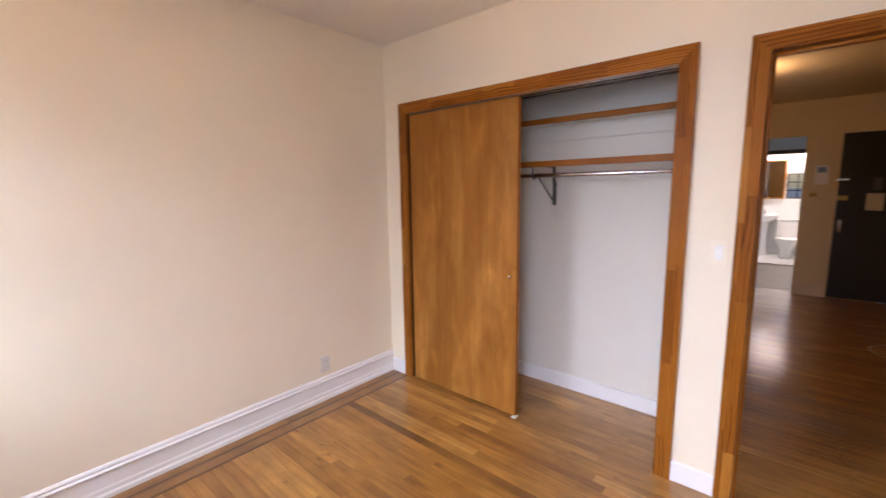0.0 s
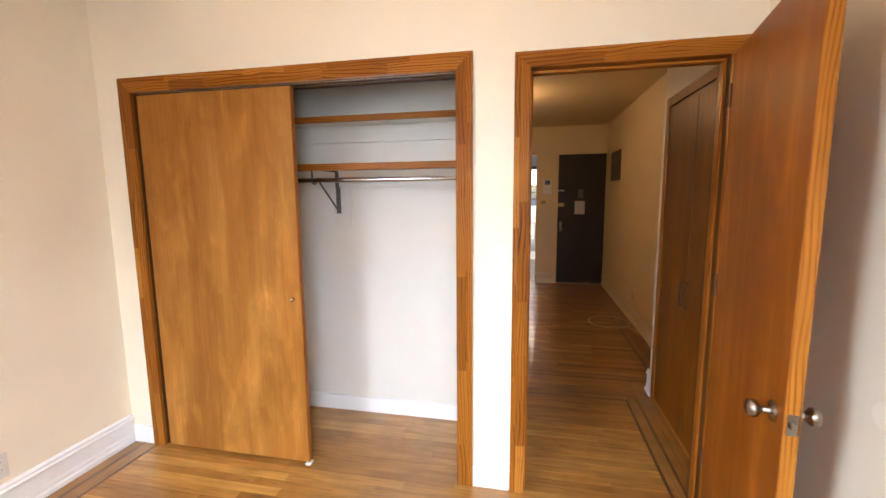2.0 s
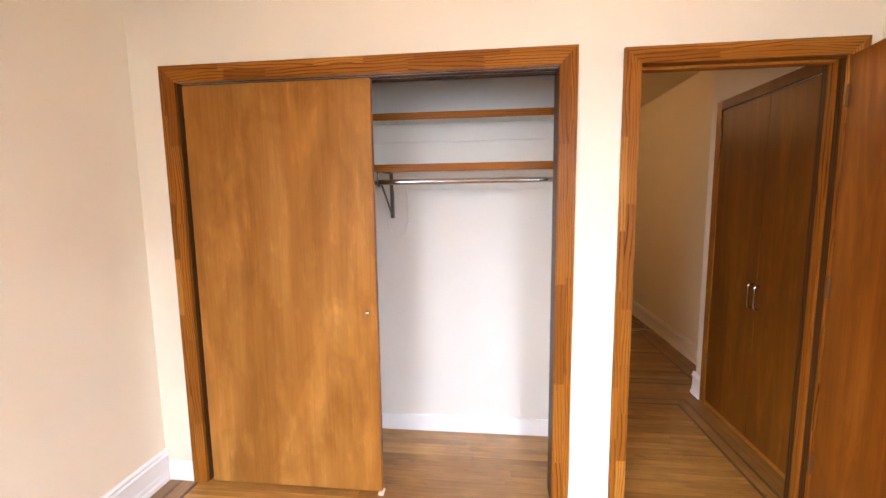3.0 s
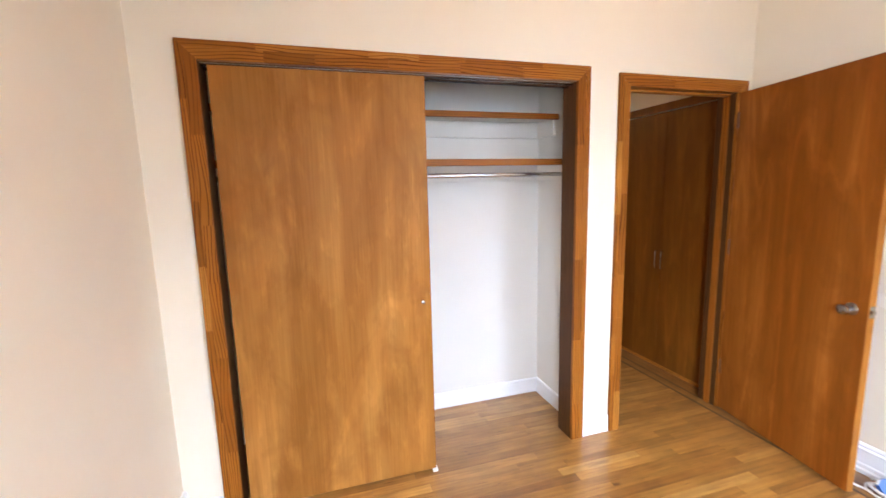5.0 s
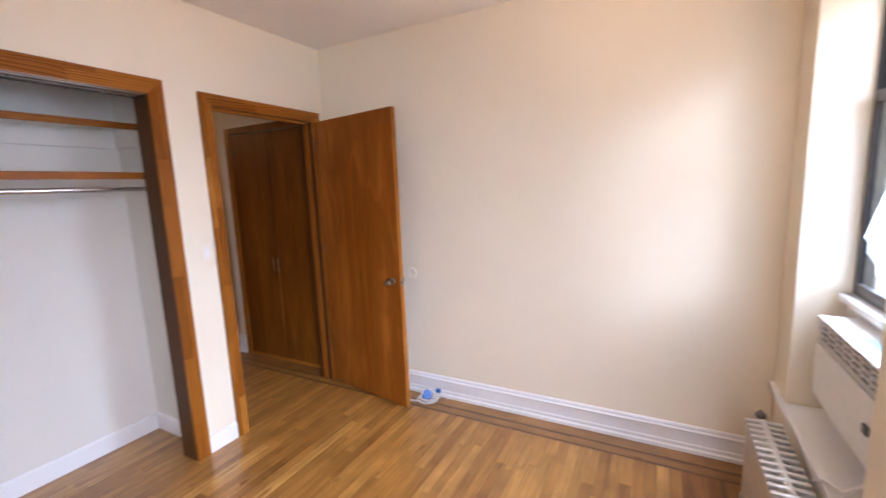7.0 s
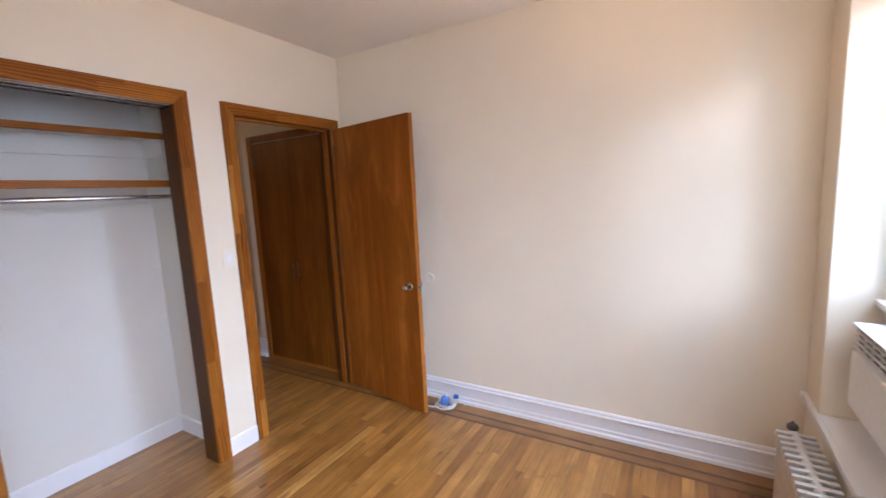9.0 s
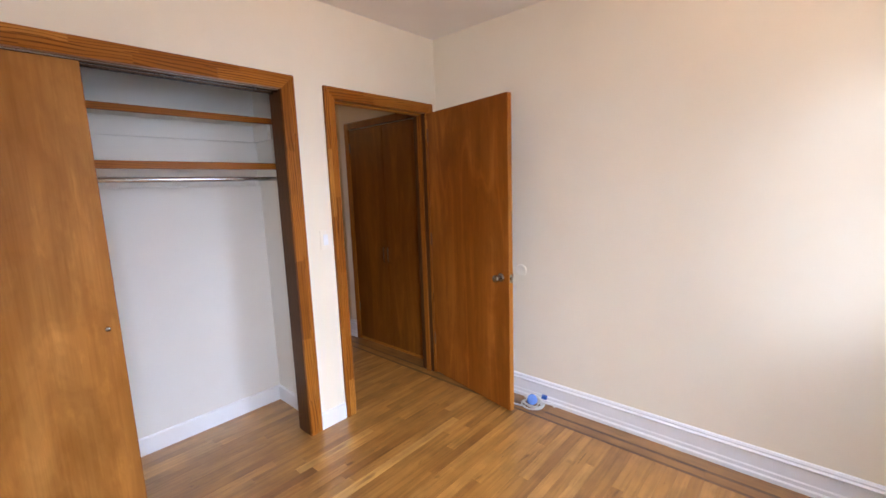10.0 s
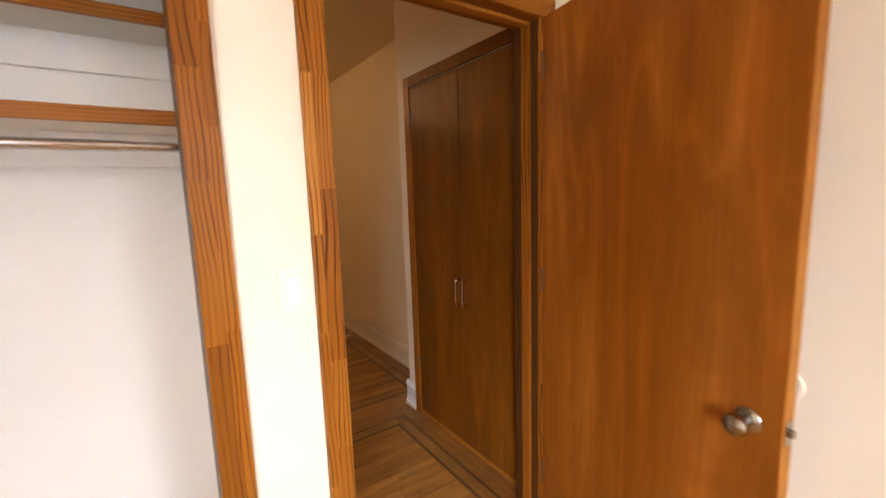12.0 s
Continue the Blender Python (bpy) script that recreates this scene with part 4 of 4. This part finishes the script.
rows = [(-1.6 + 3.0 * r, 0.0 + 3.0 * r) for r in range(2)]
holes = [(-3.4 + 2.6 * c, -3.4 + 2.6 * c + 1.0, a, b) for c in range(6) for a, b in rows]
for a, b, c, d in holed(-4, 12, -3.2, 5.6, holes):
    box(bm, a, b, -9.4, -9.0, c, d)
part("wall", bm, COURT, cb)
part("parapet", boxed(-4.1, 12.1, -9.5, -8.95, 5.6, 5.85), GROUNDM, cb)
# black sheet behind the panes, standing for the darkness of unlit rooms
part("unlit_rooms_sheet", boxed(-4, 12, -9.8, -9.6, -3.2, 5.6), SLOT, cb)
for h in holes:
    w = part("window", boxed(h[0], h[1], -9.25, -9.22, h[2], h[3]), GLASS, cb)
    part("sill", boxed(h[0] - 0.05, h[1] + 0.05, -9.05, -8.93, h[2] - 0.08, h[2]), GROUNDM, w)

# ---- oak strip floor, last ----
PLANKS = {}


def plank_mesh(dx, dy, mat, name):
    key = (round(dx, 3), round(dy, 3), mat.name)
    if key not in PLANKS:
        e, g, h = 0.0003, 0.0002, 0.0008
        x, y = dx - g, dy - g
        vs = [(g, g, -0.006), (x, g, -0.006), (x, y, -0.006), (g, y, -0.006), (g, g, -h), (x, g, -h), (x, y, -h), (g, y, -h), (g + e, g + e, 0), (x - e, g + e, 0), (x - e, y - e, 0), (g + e, y - e, 0)]
        fs = [(3, 2, 1, 0), (8, 9, 10, 11)]
        for o in (0, 4):
            fs += [(o + i, o + (i + 1) % 4, o + 4 + (i + 1) % 4, o + 4 + i) for i in range(4)]
        me = bpy.data.meshes.new(name)
        me.from_pydata(vs, [], fs)
        me.materials.append(mat)
        PLANKS[key] = me
    return PLANKS[key]


floor = thing("floor", (0, 0, 0), "worn honey oak strip floor with dark inlaid border", "floor", "", "structure")


def plank(x0, x1, y0, y1, mat, name="plank"):
    ob = new(name, plank_mesh(x1 - x0, y1 - y0, mat, name))
    ob.parent, ob.location = floor, (x0, y0, 0)
    return ob


def cut(a, b, lo, hi):
    """Random lengths that fill a to b, in whole centimetres."""
    out, p = [], a
    while p < b - 1e-6:
        q = p + round(rng.uniform(lo, hi), 2)
        if b - q < 0.22:
            q = b
        out.append((p, q))
        p = q
    return out


W = 0.057
FX0, FX1 = -2.345, 0.545
fy0 = -0.215
W = (NORTH + WALL_T - fy0) / round((NORTH + WALL_T - fy0) / 0.057)
rows_room = round((NORTH + WALL_T - fy0) / W)
for r in range(rows_room):
    y = fy0 + r * W
    if y < NORTH - 0.03:
        spans = cut(FX0, FX1, 0.45, 1.05)
    else:
        spans = cut(CL, CR, 0.5, 1.0) + cut(DL, FX1, 0.5, 0.9)
    for a, b in spans:
        # one row of darker replacement strips in front of the sliding door
        dark = abs(y + W / 2 - 1.85) < W / 2 and a < -0.8
        plank(a, b, y, y + W, FLOOR_DARK if dark else FLOOR_X)
cy = NORTH + WALL_T
for r in range(9):
    wc = (CB - cy) / 9
    for a, b in cut(WEST, -0.385, 0.5, 1.1):
        plank(a, b, cy + r * wc, cy + (r + 1) * wc, FLOOR_X)
# border planks and dark inlay lines
for a, b in cut(SOUTH, NORTH, 0.7, 1.2):
    plank(WEST, -2.455, a, b, BORDER_Y, "border_plank")
    plank(-2.437, -2.363, a, b, BORDER_Y, "border_plank")
    plank(0.638, EAST, a, b, BORDER_Y, "border_plank")
    plank(0.563, 0.620, a, b, BORDER_Y, "border_plank")
    plank(-2.455, -2.437, a, b, INLAY_Y, "inlay_strip")
    plank(-2.363, FX0, a, b, INLAY_Y, "inlay_strip")
    plank(0.620, 0.638, a, b, INLAY_Y, "inlay_strip")
    plank(FX1, 0.563, a, b, INLAY_Y, "inlay_strip")
for a, b in cut(FX0, FX1, 0.7, 1.2):
    plank(a, b, -0.305, -0.233, BORDER_X, "border_plank")
    plank(a, b, SOUTH, -0.323, BORDER_X, "border_plank")
    plank(a, b, -0.323, -0.305, INLAY_X, "inlay_strip")
    plank(a, b, -0.233, fy0, INLAY_X, "inlay_strip")
# vestibule by the hall closet
VY = 3.515
rv = round((VY - cy) / 0.057)
for r in range(rv):
    wv = (VY - cy) / rv
    for a, b in cut(-0.28, FX1, 0.5, 0.9):
        plank(a, b, cy + r * wv, cy + (r + 1) * wv, FLOOR_X)
plank(FX1, 0.563, NORTH, VY + 0.018, INLAY_Y, "inlay_strip")
plank(0.563, 0.620, NORTH, VY + 0.075, BORDER_Y, "border_plank")
plank(0.620, 0.638, NORTH, VY + 0.093, INLAY_Y, "inlay_strip")
plank(0.638, 0.749, NORTH, VY + 0.195, BORDER_Y, "border_plank")
for a, b, c, d, m, nm in ((-3.1, FX1, VY, VY + 0.018, INLAY_X, "inlay_strip"), (-3.1, 0.563, VY + 0.018, VY + 0.075, BORDER_X, "border_plank"),
                          (-3.1, 0.620, VY + 0.075, VY + 0.093, INLAY_X, "inlay_strip"), (-3.1, 0.638, VY + 0.093, VY + 0.195, BORDER_X, "border_plank"),
                          (-3.1, 1.045, VY + 0.195, 3.86, BORDER_X, "border_plank"), (-3.1, 0.94, 3.86, 3.88, INLAY_X, "inlay_strip"),
                          (-3.1, 0.86, 3.88, 3.94, BORDER_X, "border_plank"), (-3.1, 0.84, 3.94, 3.96, INLAY_X, "inlay_strip"),
                          (0.94, 1.045, 3.86, FAR, BORDER_Y, "border_plank"), (0.92, 0.94, 3.88, FAR, INLAY_Y, "inlay_strip"),
                          (0.86, 0.92, 3.88, FAR, BORDER_Y, "border_plank"), (0.84, 0.86, 3.94, FAR, INLAY_Y, "inlay_strip")):
    plank(a, b, c, d, m, nm)
vs, fs = [], []
ry = 3.96
while ry < FAR + 0.12:
    for a, b in cut(-3.1, 0.84, 0.4, 1.0):
        e = 0.0008
        k0 = len(vs)
        vs += [(a + e, ry + e, -0.004), (b - e, ry + e, -0.004), (b - e, ry + 0.057 - e, -0.004), (a + e, ry + 0.057 - e, -0.004),
               (a + e, ry + e, 0), (b - e, ry + e, 0), (b - e, ry + 0.057 - e, 0), (a + e, ry + 0.057 - e, 0)]
        fs += [(k0 + 4, k0 + 5, k0 + 6, k0 + 7)] + [(k0 + i, k0 + (i + 1) % 4, k0 + 4 + (i + 1) % 4, k0 + 4 + i) for i in range(4)]
    ry += 0.057
me = bpy.data.meshes.new("far_planks")
me.from_pydata(vs, [], fs)
me.materials.append(FLOOR_X_J)
fp = new("far_planks", me)
fp.parent = floor
tagged(fp, "oak strips of the hall floor", kind="stuff")
